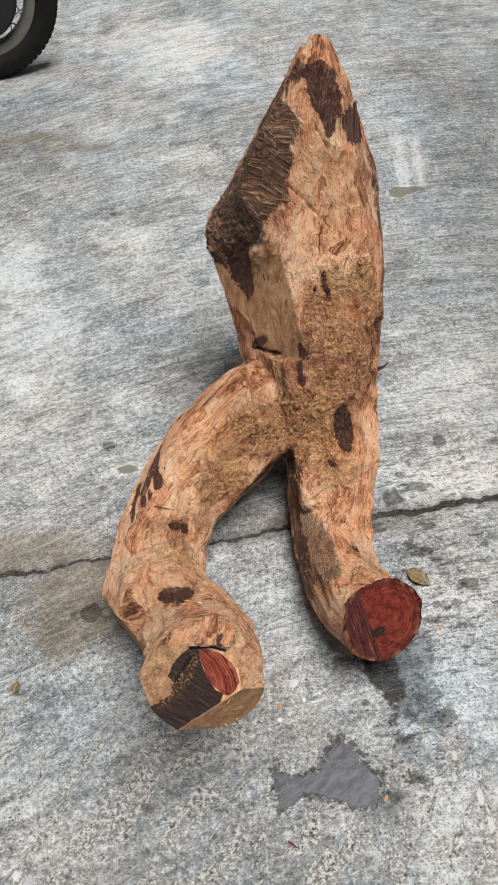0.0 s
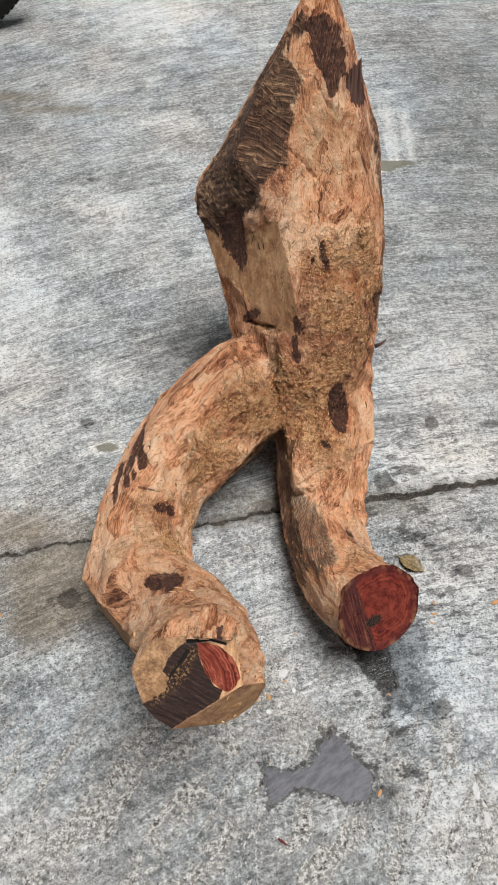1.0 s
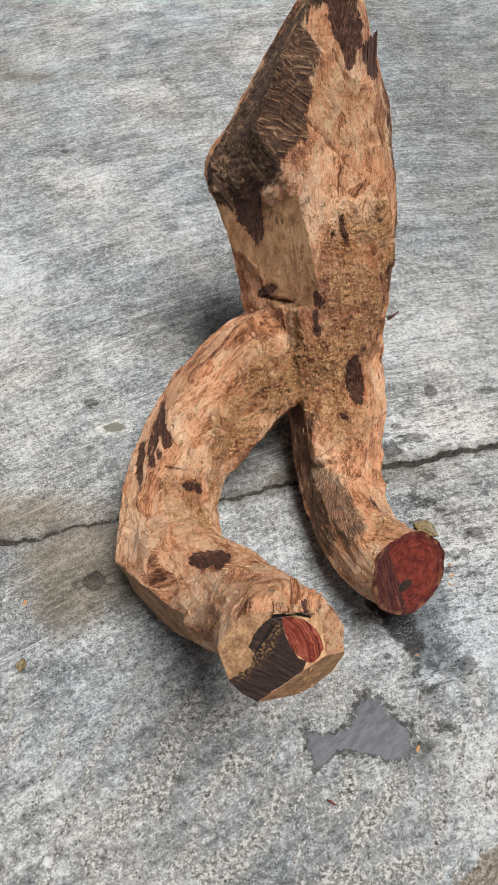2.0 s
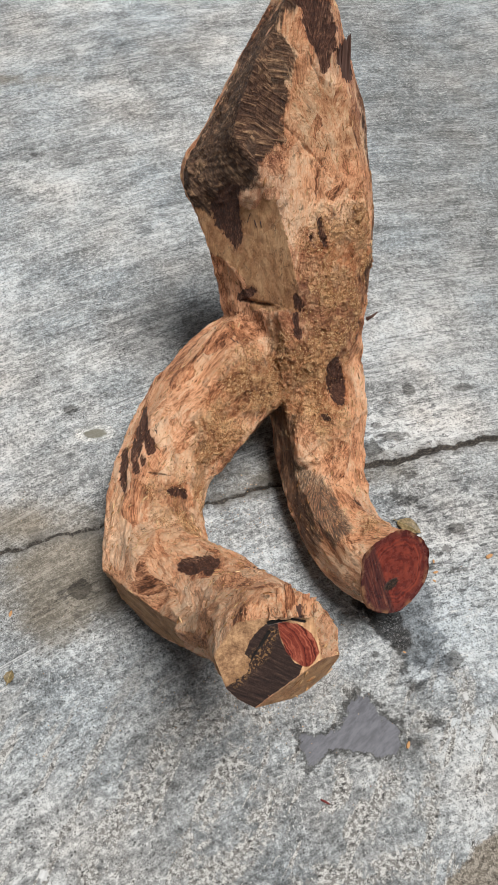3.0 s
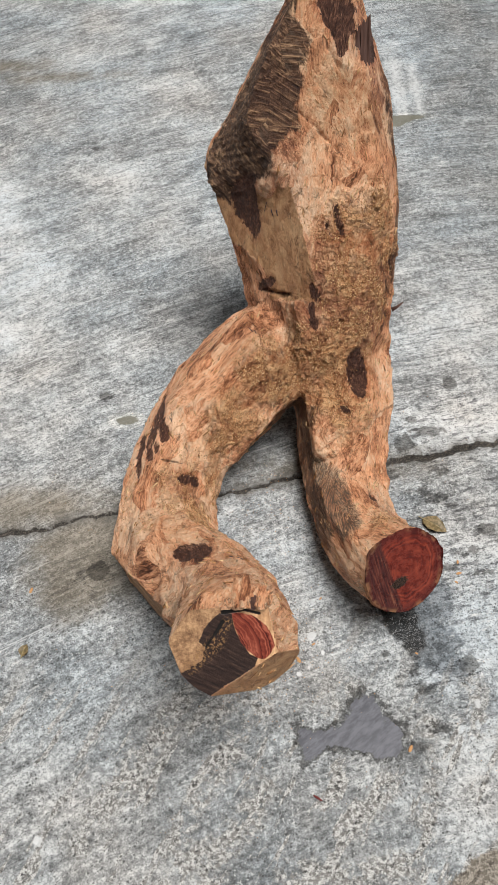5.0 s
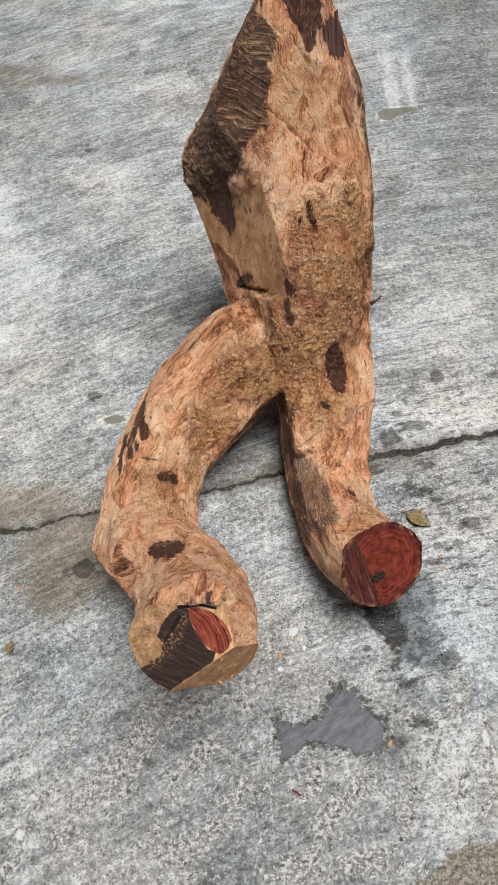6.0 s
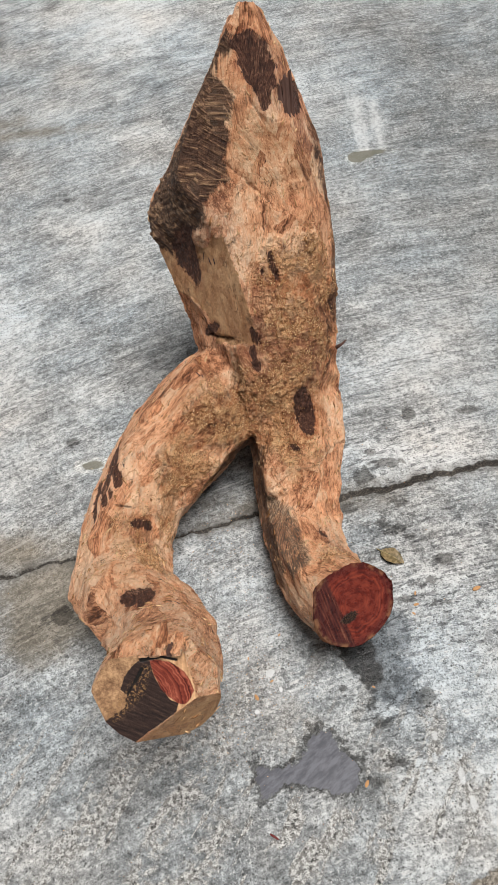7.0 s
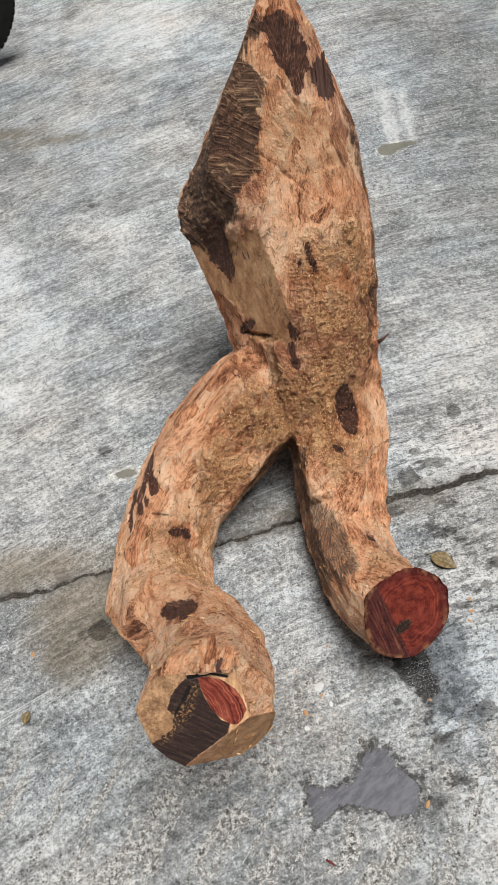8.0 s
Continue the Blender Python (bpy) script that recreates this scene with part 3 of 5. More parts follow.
HEART = [  # dark heartwood laid bare: streaks and knots
    (0.164, 0.970, 0.253, 0.170, 0.918, 0.209, 0.0185), (-0.196, 0.945, 0.184, -0.190, 0.836, 0.203, 0.0125), (-0.210, 0.900, 0.184, -0.207, 0.818, 0.194, 0.0085),
    (-0.222, 0.880, 0.175, -0.216, 0.805, 0.187, 0.0080), (-0.239, 0.872, 0.152, -0.243, 0.79, 0.160, 0.0110), (-0.160, 0.761, 0.182, -0.138, 0.761, 0.168, 0.0095),
    (0.081, 1.022, 0.377, 0.088, 1.009, 0.361, 0.0078), (0.079, 1.000, 0.359, 0.083, 0.988, 0.340, 0.0070), (0.083, 0.985, 0.335, 0.089, 0.968, 0.322, 0.0110),
    (-0.042, 1.148, 0.420, -0.038, 1.142, 0.380, 0.0040), (-0.015, 1.12, 0.42, -0.015, 1.11, 0.405, 0.0020), (-0.004, 1.090, 0.313, 0.016, 1.073, 0.346, 0.0090)]
HEART += [
    (0.124, 1.106, 0.476, 0.134, 1.076, 0.444, 0.0048), (0.109, 1.087, 0.457, 0.116, 1.074, 0.440, 0.0026), (0.172, 0.73, 0.155, 0.184, 0.726, 0.145, 0.0050),
    (0.134, 0.893, 0.191, 0.148, 0.887, 0.189, 0.0040), (-0.150, 0.588, 0.252, -0.116, 0.574, 0.276, 0.0225), (-0.125, 0.566, 0.28, -0.12, 0.545, 0.295, 0.008)]
INNER = [(0.003, 0.925, 0.25, -0.045, 0.897, 0.238, 0.046), (-0.045, 0.897, 0.238, -0.076, 0.862, 0.216, 0.040), (-0.076, 0.862, 0.216, -0.095, 0.83, 0.169, 0.034), (-0.095, 0.83, 0.169, -0.108, 0.79, 0.15, 0.026)]  # the bent leg's browner inner side
BARK = [  # dark weathered outer wood
    (-0.072, 1.256, 0.510, -0.088, 1.246, 0.483, 0.0300), (0.232, 1.2, 0.44, 0.22, 1.28, 0.55, 0.008), (-0.06, 1.21, 0.45, -0.075, 1.19, 0.43, 0.014)]
# on the hewn face, across and along it: the scored strip, the dark tip, the drop on the sawn flat, the aged upper part
STRIP = [(0.081, 0.700), (0.054, 0.670), (0.021, 0.62), (-0.03, 0.54), (-0.08, 0.47), (-0.11, 0.43), (-0.10, 0.385), (-0.075, 0.363), (-0.043, 0.351), (-0.021, 0.378), (-0.008, 0.399),
         (0.009, 0.403), (0.023, 0.429), (0.029, 0.45), (0.059, 0.47), (0.062, 0.491), (0.058, 0.533), (0.074, 0.563), (0.083, 0.593), (0.065, 0.638), (0.076, 0.662), (0.1, 0.676)]
TIP = [(0.078, 0.690), (0.105, 0.684), (0.129, 0.693), (0.149, 0.676), (0.160, 0.64), (0.153, 0.604), (0.142, 0.580), (0.129, 0.597), (0.112, 0.622), (0.107, 0.645), (0.094, 0.662)]
TORN = [(0.168, 0.623), (0.205, 0.629), (0.200, 0.572), (0.186, 0.567), (0.172, 0.572)]
DROP = [(-0.026, 0.405), (-0.010, 0.402), (-0.006, 0.356), (-0.003, 0.316), (-0.012, 0.290), (-0.023, 0.314), (-0.046, 0.337), (-0.052, 0.374)]
AGED = [(0.083, 0.588), (0.058, 0.533), (0.062, 0.481), (0.1, 0.445), (0.149, 0.44), (0.215, 0.43), (0.225, 0.51), (0.20, 0.56), (0.129, 0.575)]
SOILED = [(0.070, 0.330), (0.100, 0.300), (0.143, 0.335), (0.212, 0.345), (0.245, 0.30), (0.245, 0.10), (0.20, 0.0), (0.10, -0.03), (-0.02, 0.03), (0.0, 0.10), (0.05, 0.17), (0.066, 0.25)]
DUST = [  # where saw crumbs cling
    (-0.005, 0.935, 0.26, 0.030, 0.920, 0.235, 0.046), (0.090, 0.957, 0.282, 0.155, 0.978, 0.288, 0.0589),
    (0.195, 1.118, 0.470, 0.221, 1.091, 0.384, 0.0234), (0.143, 1.036, 0.380, 0.201, 1.036, 0.318, 0.0403),
    (-0.065, 0.875, 0.21, -0.035, 0.855, 0.175, 0.030), (0.112, 0.919, 0.208, 0.144, 0.882, 0.184, 0.0307),
    (0.143, 1.099, 0.461, 0.112, 1.068, 0.436, 0.0210), (-0.165, 0.751, 0.182, -0.132, 0.686, 0.172, 0.0294), (0.180, 0.671, 0.168, 0.233, 0.664, 0.136, 0.0103), (-0.085, 0.84, 0.19, -0.095, 0.76, 0.16, 0.024)]
RUDDY = [(0.085, 1.04, 0.41, 0.10, 0.985, 0.33, 0.03), (0.18, 1.03, 0.35, 0.19, 1.0, 0.29, 0.03), (0.02, 1.23, 0.6, 0.03, 1.13, 0.50, 0.02), (-0.02, 1.15, 0.47, -0.03, 1.19, 0.47, 0.02), (0.15, 1.33, 0.68, 0.2, 1.28, 0.58, 0.02)]
CRACKS = [(-0.004, 1.086, 0.310, 0.050, 1.040, 0.339, 0.0046), (-0.148, 0.501, 0.309, -0.10, 0.470, 0.41, 0.0020), (-0.202, 0.802, 0.190, -0.155, 0.789, 0.190, 0.0018), (-0.189, 0.679, 0.198, -0.140, 0.700, 0.165, 0.0016), (0.068, 1.206, 0.589, 0.131, 1.164, 0.541, 0.0024), (0.108, 1.286, 0.664, 0.144, 1.253, 0.619, 0.0024),
          (0.085, 1.25, 0.63, 0.12, 1.225, 0.60, 0.0018)]  # splits across the cuts
EDGE_AND_SHADE = [(0.210, 1.314, 0.584, 0.242, 1.21, 0.47, 0.012), (0.246, 1.19, 0.45, 0.240, 1.05, 0.31, 0.019), (0.236, 1.05, 0.31, 0.232, 1.0, 0.22, 0.012), (0.02, 0.87, 0.175, 0.075, 0.885, 0.18, 0.016), (0.062, 0.90, 0.10, 0.076, 0.68, 0.085, 0.024), (0.055, 0.945, 0.15, 0.066, 0.85, 0.11, 0.030), (0.045, 0.92, 0.15, -0.03, 0.86, 0.125, 0.022), (-0.03, 0.83, 0.12, -0.09, 0.75, 0.10, 0.014)]  # brown bark edge; crotch and inner-leg strokes also paint in the shade there
GREY = [(0.070, 0.857, 0.110, 0.098, 0.769, 0.137, 0.020), (0.098, 0.769, 0.137, 0.120, 0.675, 0.157, 0.030), (0.080, 0.760, 0.10, 0.095, 0.69, 0.11, 0.022)]  # weathered flank


# one flat side, cut with a saw down to a shelf at the neck
run = (V - P0) @ D
run += np.where(run > 0.3, 0.03 * fbm(V, 22, 3, 30.0), 0.004 * fbm(V, 40, 2, 31.0))
before = V.copy()
flat_side = saw_cut(V, np.array([-0.0025, 1.1150, 0.3840]), (-0.68, -0.64, 0.32), 0.16)
fade = np.where(run < 0.185, 1.0, smoothstep(run, 0.35, 0.43))[:, None]
V[:] = fade * before + (1 - fade) * V
flat_side &= (run >= 0.185) & (run <= 0.38)
# and the flat under the knee
knee_flat = saw_cut(V, np.array([-0.242, 0.585, 0.188]), (-0.78, -0.60, -0.06), 0.14)
# and the slanting side of the short leg
flank = saw_cut(V, np.array([0.086, 0.69, 0.127]), (-0.68, 0.03, 0.73), 0.13)

V = ease(V, near_to(V, [(-0.268, 0.655, 0.12, 0.06), (-0.255, 0.64, 0.16, 0.04)]), 25)

grain, limb = grain_of(V)
on_face = np.stack([V[:, 0], (V - P0) @ D], -1)
front = smoothstep(-((V - P0) @ N), 0.13, 0.17) * 0.2  # these stay on the hewn side


def region(corners):
    return outline(on_face, corners) + front


dark_parts = np.minimum(np.minimum(region(TIP) + 0.012 * fbm(V, 30, 3, 50.0), region(TORN)), region(DROP)) + 0.003 * fbm(V, 45, 3, 51.0)
fields = {"heart": np.minimum(capsules(V, HEART, 0.35), dark_parts), "bark": np.minimum(capsules(V, BARK), region(STRIP) + 0.010 * fbm(V, 28, 3, 52.0)), "aged": region(AGED), "soil": np.minimum(region(SOILED), capsules(V, INNER)), "dust": capsules(V, DUST), "grey": capsules(V, GREY), "ruddy": capsules(V, RUDDY), "cracks": capsules(V, CRACKS, 0.6), "edge": capsules(V, EDGE_AND_SHADE), "sawn": np.where(flat_side | knee_flat, 1.0, 0.0)}
in_heart, in_bark = 1 - smoothstep(fields["heart"], -0.002, 0.004), 1 - smoothstep(fields["bark"], -0.01, 0.02)
in_dust = 1 - smoothstep(fields["dust"] + 0.02 * fbm(V, 25, 2, 1.0), -0.03, 0.03)
smooth_side = np.where(flat_side | knee_flat, 0.12, np.where(flank, 0.35, 1.0)) * (1 - 0.45 * smoothstep((V - P0) @ D, 0.28, 0.40))

knobs = near_to(V, [(-0.085, 1.24, 0.47, 0.05), (-0.07, 1.26, 0.50, 0.05), (-0.055, 1.28, 0.52, 0.05), (-0.03, 1.30, 0.56, 0.05), (-0.095, 1.23, 0.44, 0.04)])
nrm = normals(V)
bowls, chips, nicks = scallops(grain * (0.6, 1, 1), 0.05, 2.4, 3), scallops(grain * (0.5, 1, 1), 0.022, 12.0, 5), scallops(grain * (0.5, 1, 1), 0.010, 26.0, 8)
torn = 1 - np.abs(fbm(grain, (16, 85, 85), 3, 2.0))
ridges = np.maximum(0, fbm(grain, (7, 34, 34), 3, 6.0))
clumps = np.maximum(0, fbm(V, 110, 3, 3.0) + 0.5 * fbm(V, 40, 2, 13.0)) * in_dust
scored = fbm(grain @ np.array([[0.47, -0.88, 0], [0.88, 0.47, 0], [0, 0, 1]]), (30, 150, 60), 2, 5.0)
calm = 0.35 + 0.65 * smoothstep(fbm(V, 11, 2, 21.0), -0.25, 0.35)  # some cuts are clean, some torn
lift = 1.35 * (bowls - bowls.mean()) + (0.5 + 0.8 * calm) * (chips - chips.mean()) + 0.8 * calm * (nicks - nicks.mean())
lift += calm * (0.0028 * (torn - torn.mean()) + 0.0030 * ridges) + 0.0020 * fbm(V, 14, 3, 4.0) + 0.0006 * fbm(V, 150, 2, 9.0)
lift *= 1 - near_to(V, [(0.21, 0.565, 0.145, 0.12)]) * 0.7 - near_to(V, [(-0.07, 0.36, 0.46, 0.11)]) * 0.4
lift = lift * smooth_side * (1 - 0.55 * in_bark) + 0.0062 * clumps - 0.0006 * in_dust + 0.0018 * in_bark * scored + 0.0085 * knobs * np.maximum(0, fbm(V, 48, 3, 17.0)) - 0.0014 * in_heart
lift -= 0.007 * (1 - smoothstep(fields["cracks"] + 0.003 * fbm(V, 60, 2, 41.0), -0.002, 0.003))
seam = np.zeros(len(V))
seam[E[limb[E[:, 0]] != limb[E[:, 1]]].ravel()] = 1
for _ in range(5):
    spread = seam.copy()
    np.maximum.at(spread, E[:, 0], 0.85 * seam[E[:, 1]])
    np.maximum.at(spread, E[:, 1], 0.85 * seam[E[:, 0]])
    seam = spread
for _ in range(8):
    S = np.bincount(E[:, 0], lift[E[:, 1]], len(V)) + np.bincount(E[:, 1], lift[E[:, 0]], len(V))
    lift += seam * (S / valence - lift)
V += nrm * lift[:, None]

# the raised end: bevels round it, then the saw cut
END_AT, END_N = np.array([-0.075, 0.362, 0.462]), np.array([-0.03, -0.73, 0.68]) / np.linalg.norm((-0.03, -0.73, 0.68))
END_U = np.cross((0, 0, 1), END_N) / np.linalg.norm(np.cross((0, 0, 1), END_N))
END_V = np.cross(END_N, END_U)


def end_bevel(u, v, across, up, tilt, reach):
    """A cut through the place (u, v) of the raised end, turned by tilt degrees from its face towards (across, up)."""
    side = across * END_U + up * END_V
    return saw_cut(V, END_AT + u * END_U + v * END_V, math.cos(radians(tilt)) * END_N + math.sin(radians(tilt)) * side, reach)


end_bevel(0.056, 0.01, 0.98, 0.2, 38, 0.12)
foot_flat = end_bevel(0.012, -0.037, 0.58, -0.81, 42, 0.11)
for u, v, across, up in ((-0.062, -0.016, -0.95, -0.31), (-0.050, -0.040, -0.74, -0.67), (-0.034, -0.054, -0.52, -0.85), (-0.012, -0.064, -0.22, -0.97)):
    end_bevel(u, v, across, up, 84, 0.085)
end_bevel(0.066, -0.052, 0.72, -0.70, 86, 0.06)
saw_cut(V, np.array([-0.070, 0.400, 0.502]), (-0.05, -0.10, 0.99), 0.10)
cut_a = saw_cut(V, END_AT, END_N, 0.16)
fields["sawn"] = np.maximum(fields["sawn"], np.where(foot_flat & ~cut_a, 1.0, 0.0))
cut_b = saw_cut(V, np.array([0.207, 0.577, 0.135]), (0.36, -0.68, 0.64), 0.12)
V[:, 2] = np.maximum(V[:, 2], 0.0)
log_me.vertices.foreach_set("co", V.ravel())
log_me.update()
log_me.shade_smooth()


wood = Mat("fresh_hewn_wood")
M = wood
p, g = M.place(), M.attr("grain", "Vector")
wob = M.math("SUBTRACT", M.noise(p, 60, 4, 0.65), 0.5)
wob2 = M.math("SUBTRACT", M.noise(p, 18, 3, 0.6), 0.5)
cut = M.node("ShaderNodeTexVoronoi", 1, Vector=M.mapped(M.sum(g, M.mapped(M.node("ShaderNodeTexNoise", 1, Vector=p, Scale=30.0), (0.025, 0.025, 0.025))), (0.55, 1, 1)), Scale=24.0)
cut_r, cut_g = M.node("ShaderNodeSeparateColor", 0, Color=cut), M.node("ShaderNodeSeparateColor", 1, Color=cut)
g = M.node("ShaderNodeVectorRotate", 0, Vector=g, Axis=(0.0, 0.7, 0.7), Angle=M.step(cut_r, 0, 1, -0.55, 0.55))  # each stroke of the blade lies a little askew
fibre = M.noise(M.mapped(g, (12, 150, 150)), 1.0, 5, 0.72)
strand = M.noise(M.mapped(g, (45, 520, 520)), 1.0, 4, 0.72)
long_fibre = M.noise(M.mapped(g, (5, 60, 60), loc=(4, 2, 1)), 1.0, 4, 0.6, 0.3)
tone = M.noise(p, 5.5, 5, 0.6)
tone2 = M.noise(p, 24, 5, 0.68, 0.6)
fine = M.noise(p, 140, 3, 0.7)
grit = M.noise(p, 380, 2, 0.7)
tear = M.cells(M.mapped(g, (28, 75, 75)), 1.0, "SMOOTH_F1")


def mask(name, lo, hi, fine_w, broad_w, stretch=None):
    d = M.math("ADD", M.attr(name), M.math("ADD", M.math("MULTIPLY", wob, fine_w), M.math("MULTIPLY", wob2, broad_w)))
    if stretch:
        d = M.math("ADD", d, M.math("MULTIPLY", M.math("SUBTRACT", fibre, 0.5), stretch))
    return M.step(d, lo, hi, 1.0, 0.0)


heart = mask("heart", 0.0, 0.0022, 0.005, 0.006, 0.020)
halo = mask("heart", -0.002, 0.012, 0.012, 0.014, 0.03)
bark = mask("bark", -0.004, 0.005, 0.022, 0.030, 0.040)
dust = mask("dust", -0.03, 0.03, 0.06, 0.10)
grey = mask("grey", -0.006, 0.006, 0.02, 0.02, 0.03)
aged = mask("aged", -0.03, 0.02, 0.02, 0.05)
soil = mask("soil", -0.014, 0.008, 0.04, 0.06)

t = M.math("ADD", M.math("MULTIPLY", tone, 0.60), M.math("MULTIPLY", tone2, 0.40))
t = M.math("ADD", t, M.math("MULTIPLY", M.math("SUBTRACT", long_fibre, 0.5), 0.55))
t = M.math("ADD", t, M.math("MULTIPLY", M.math("SUBTRACT", fibre, 0.5), 0.52))
t = M.math("ADD", t, M.math("MULTIPLY", M.math("SUBTRACT", strand, 0.5), 0.62))
t = M.math("ADD", t, M.math("MULTIPLY", M.math("SUBTRACT", fine, 0.5), 0.12))
t = M.math("ADD", t, M.math("MULTIPLY", M.math("SUBTRACT", cut_g, 0.5), 0.22))
col = M.ramp(t, (0.21, (0.085, 0.030, 0.013)), (0.31, (0.34, 0.136, 0.066)), (0.40, (0.70, 0.335, 0.182)), (0.49, (0.92, 0.505, 0.295)), (0.64, (0.98, 0.690, 0.47)))
# thin brown veins over the cuts
vein_n = M.noise(M.mapped(p, loc=(5, 9, 2)), 17, 4, 0.6, 0.8)
veins = M.math("MULTIPLY", M.step(M.math("ABSOLUTE", M.math("SUBTRACT", vein_n, 0.5)), 0.0, 0.030, 1.0, 0.0), M.step(tone, 0.42, 0.58))
col = M.mix(M.math("MULTIPLY", veins, 0.75), col, M.mix(1.0, col, (0.62, 0.46, 0.36), "MULTIPLY"))
grime = M.step(M.math("ADD", M.noise(M.mapped(p, loc=(1, 6, 2)), 7.5, 6, 0.7, 0.5), M.math("MULTIPLY", M.math("SUBTRACT", fibre, 0.5), 0.25)), 0.44, 0.62)
col = M.mix(M.math("MULTIPLY", grime, 0.32), col, M.mix(1.0, col, (0.60, 0.48, 0.38), "MULTIPLY"))
warm = M.ramp(M.noise(M.mapped(p, loc=(3, 3, 3)), 9, 4, 0.6), (0.35, (1.0, 1.0, 1.0)), (0.6, (1.0, 0.92, 0.84)), (0.75, (1.02, 0.86, 0.78)))
col = M.mix(1.0, col, warm, "MULTIPLY")
col = M.mix(M.math("MULTIPLY", aged, M.step(tone2, 0.35, 0.65, 0.85, 0.30)), col, M.mix(1.0, col, (0.56, 0.56, 0.51), "MULTIPLY"))
col = M.mix(M.math("MULTIPLY", soil, M.step(M.math("ADD", M.math("MULTIPLY", tone2, 0.7), M.math("MULTIPLY", fine, 0.3)), 0.38, 0.60, 0.9, 0.15)), col, M.mix(1.0, col, (0.62, 0.495, 0.365), "MULTIPLY"))
# crumbs of sawdust pressed into the rough cuts
heap = M.noise(M.mapped(p, loc=(7, 1, 4)), 42, 5, 0.72, 0.4)
crumb = M.ramp(M.math("ADD", M.math("MULTIPLY", heap, 0.68), M.math("ADD", M.math("MULTIPLY", fine, 0.24), M.math("MULTIPLY", grit, 0.18))),
               (0.40, (0.045, 0.017, 0.008)), (0.47, (0.26, 0.105, 0.042)), (0.54, (0.68, 0.335, 0.140)), (0.62, (0.97, 0.63, 0.33)))
crumb = M.mix(M.step(M.noise(M.mapped(p, loc=(2, 2, 9)), 14, 4, 0.65), 0.38, 0.54, 0.65, 0.0), crumb, M.mix(1.0, crumb, (0.40, 0.32, 0.26), "MULTIPLY"))
col = M.mix(M.math("MULTIPLY", dust, M.step(tone2, 0.38, 0.58, 0.15, 0.90)), col, crumb)
ruddy = M.math("MULTIPLY", M.step(M.attr("ruddy"), -0.02, 0.05, 1.0, 0.0), M.step(M.math("ADD", M.math("MULTIPLY", tone2, 0.6), M.math("MULTIPLY", fibre, 0.4)), 0.42, 0.6, 0.65, 0.1))
col = M.mix(ruddy, col, M.mix(fibre, (0.18, 0.065, 0.040), (0.38, 0.165, 0.10)))
# the clean sawn flats, in a darker tan than the hewn wood
sawn = M.step(M.attr("sawn"), 0.3, 0.7)
col = M.mix(M.math("MULTIPLY", sawn, 0.85), col, M.ramp(M.math("ADD", M.math("MULTIPLY", long_fibre, 0.5), M.math("ADD", M.math("MULTIPLY", tone2, 0.3), M.math("MULTIPLY", strand, 0.2))),
            (0.36, (0.27, 0.125, 0.052)), (0.48, (0.53, 0.275, 0.125)), (0.60, (0.72, 0.43, 0.215))))
# weathered grey side
col = M.mix(M.math("MULTIPLY", grey, M.step(strand, 0.42, 0.62, 0.95, 0.40)), col, (0.115, 0.085, 0.06))
# dark outer wood, scored by the blade
score = M.noise(M.mapped(M.mapped(g, turn=(0, 0, 62)), (14, 190, 190)), 1.0, 3, 0.7)
bark_col = M.ramp(M.math("ADD", M.math("MULTIPLY", score, 0.75), M.math("MULTIPLY", tone2, 0.35)),
                  (0.40, (0.011, 0.006, 0.005)), (0.51, (0.052, 0.026, 0.018)), (0.59, (0.16, 0.086, 0.050)), (0.70, (0.46, 0.28, 0.155)))
col = M.mix(M.math("MULTIPLY", bark, 0.93), col, bark_col)
col = M.mix(M.math("MULTIPLY", halo, 0.45), col, M.mix(1.0, col, (0.62, 0.40, 0.36), "MULTIPLY"))
heart_col = M.ramp(M.math("ADD", M.math("MULTIPLY", strand, 0.6), M.math("MULTIPLY", fibre, 0.4)),
                   (0.36, (0.020, 0.009, 0.007)), (0.50, (0.085, 0.034, 0.021)), (0.62, (0.21, 0.092, 0.056)))
col = M.mix(M.math("MULTIPLY", heart, M.step(M.math("ADD", M.math("MULTIPLY", strand, 0.5), M.math("MULTIPLY", tone2, 0.5)), 0.52, 0.66, 1.0, 0.55)), col, heart_col)
# dark brown of the bark edge, and shade painted into crotch and inner legs
edge_and_shade = mask("edge", -0.006, 0.010, 0.03, 0.03, 0.04)
col = M.mix(M.math("MULTIPLY", edge_and_shade, 0.8), col, M.ramp(fibre, (0.40, (0.035, 0.013, 0.008)), (0.55, (0.13, 0.052, 0.025)), (0.68, (0.40, 0.19, 0.085))))
splits = mask("cracks", -0.0012, 0.0012, 0.006, 0.005)
col = M.mix(M.math("MULTIPLY", splits, 0.85), col, (0.035, 0.014, 0.009))
# torn slits and lifted pale strands
slit_n = M.noise(M.mapped(g, (14, 95, 95), loc=(8, 3, 5)), 1.0, 3, 0.6)
slits = M.math("MULTIPLY", M.step(M.math("ABSOLUTE", M.math("SUBTRACT", slit_n, 0.5)), 0.004, 0.016, 1.0, 0.0), M.step(M.noise(p, 26, 3, 0.6), 0.50, 0.60))
col = M.mix(M.math("MULTIPLY", slits, 0.55), col, (0.045, 0.018, 0.010))
lifted = M.math("MULTIPLY", M.step(strand, 0.60, 0.68), M.step(M.noise(p, 21, 3, 0.6), 0.50, 0.62))
lifted = M.math("MULTIPLY", lifted, M.math("SUBTRACT", 1.0, M.math("MAXIMUM", heart, bark)))
col = M.mix(M.math("MULTIPLY", lifted, 0.7), col, (0.96, 0.66, 0.40))
flecks = M.step(M.noise(p, 75, 3, 0.7), 0.68, 0.73)
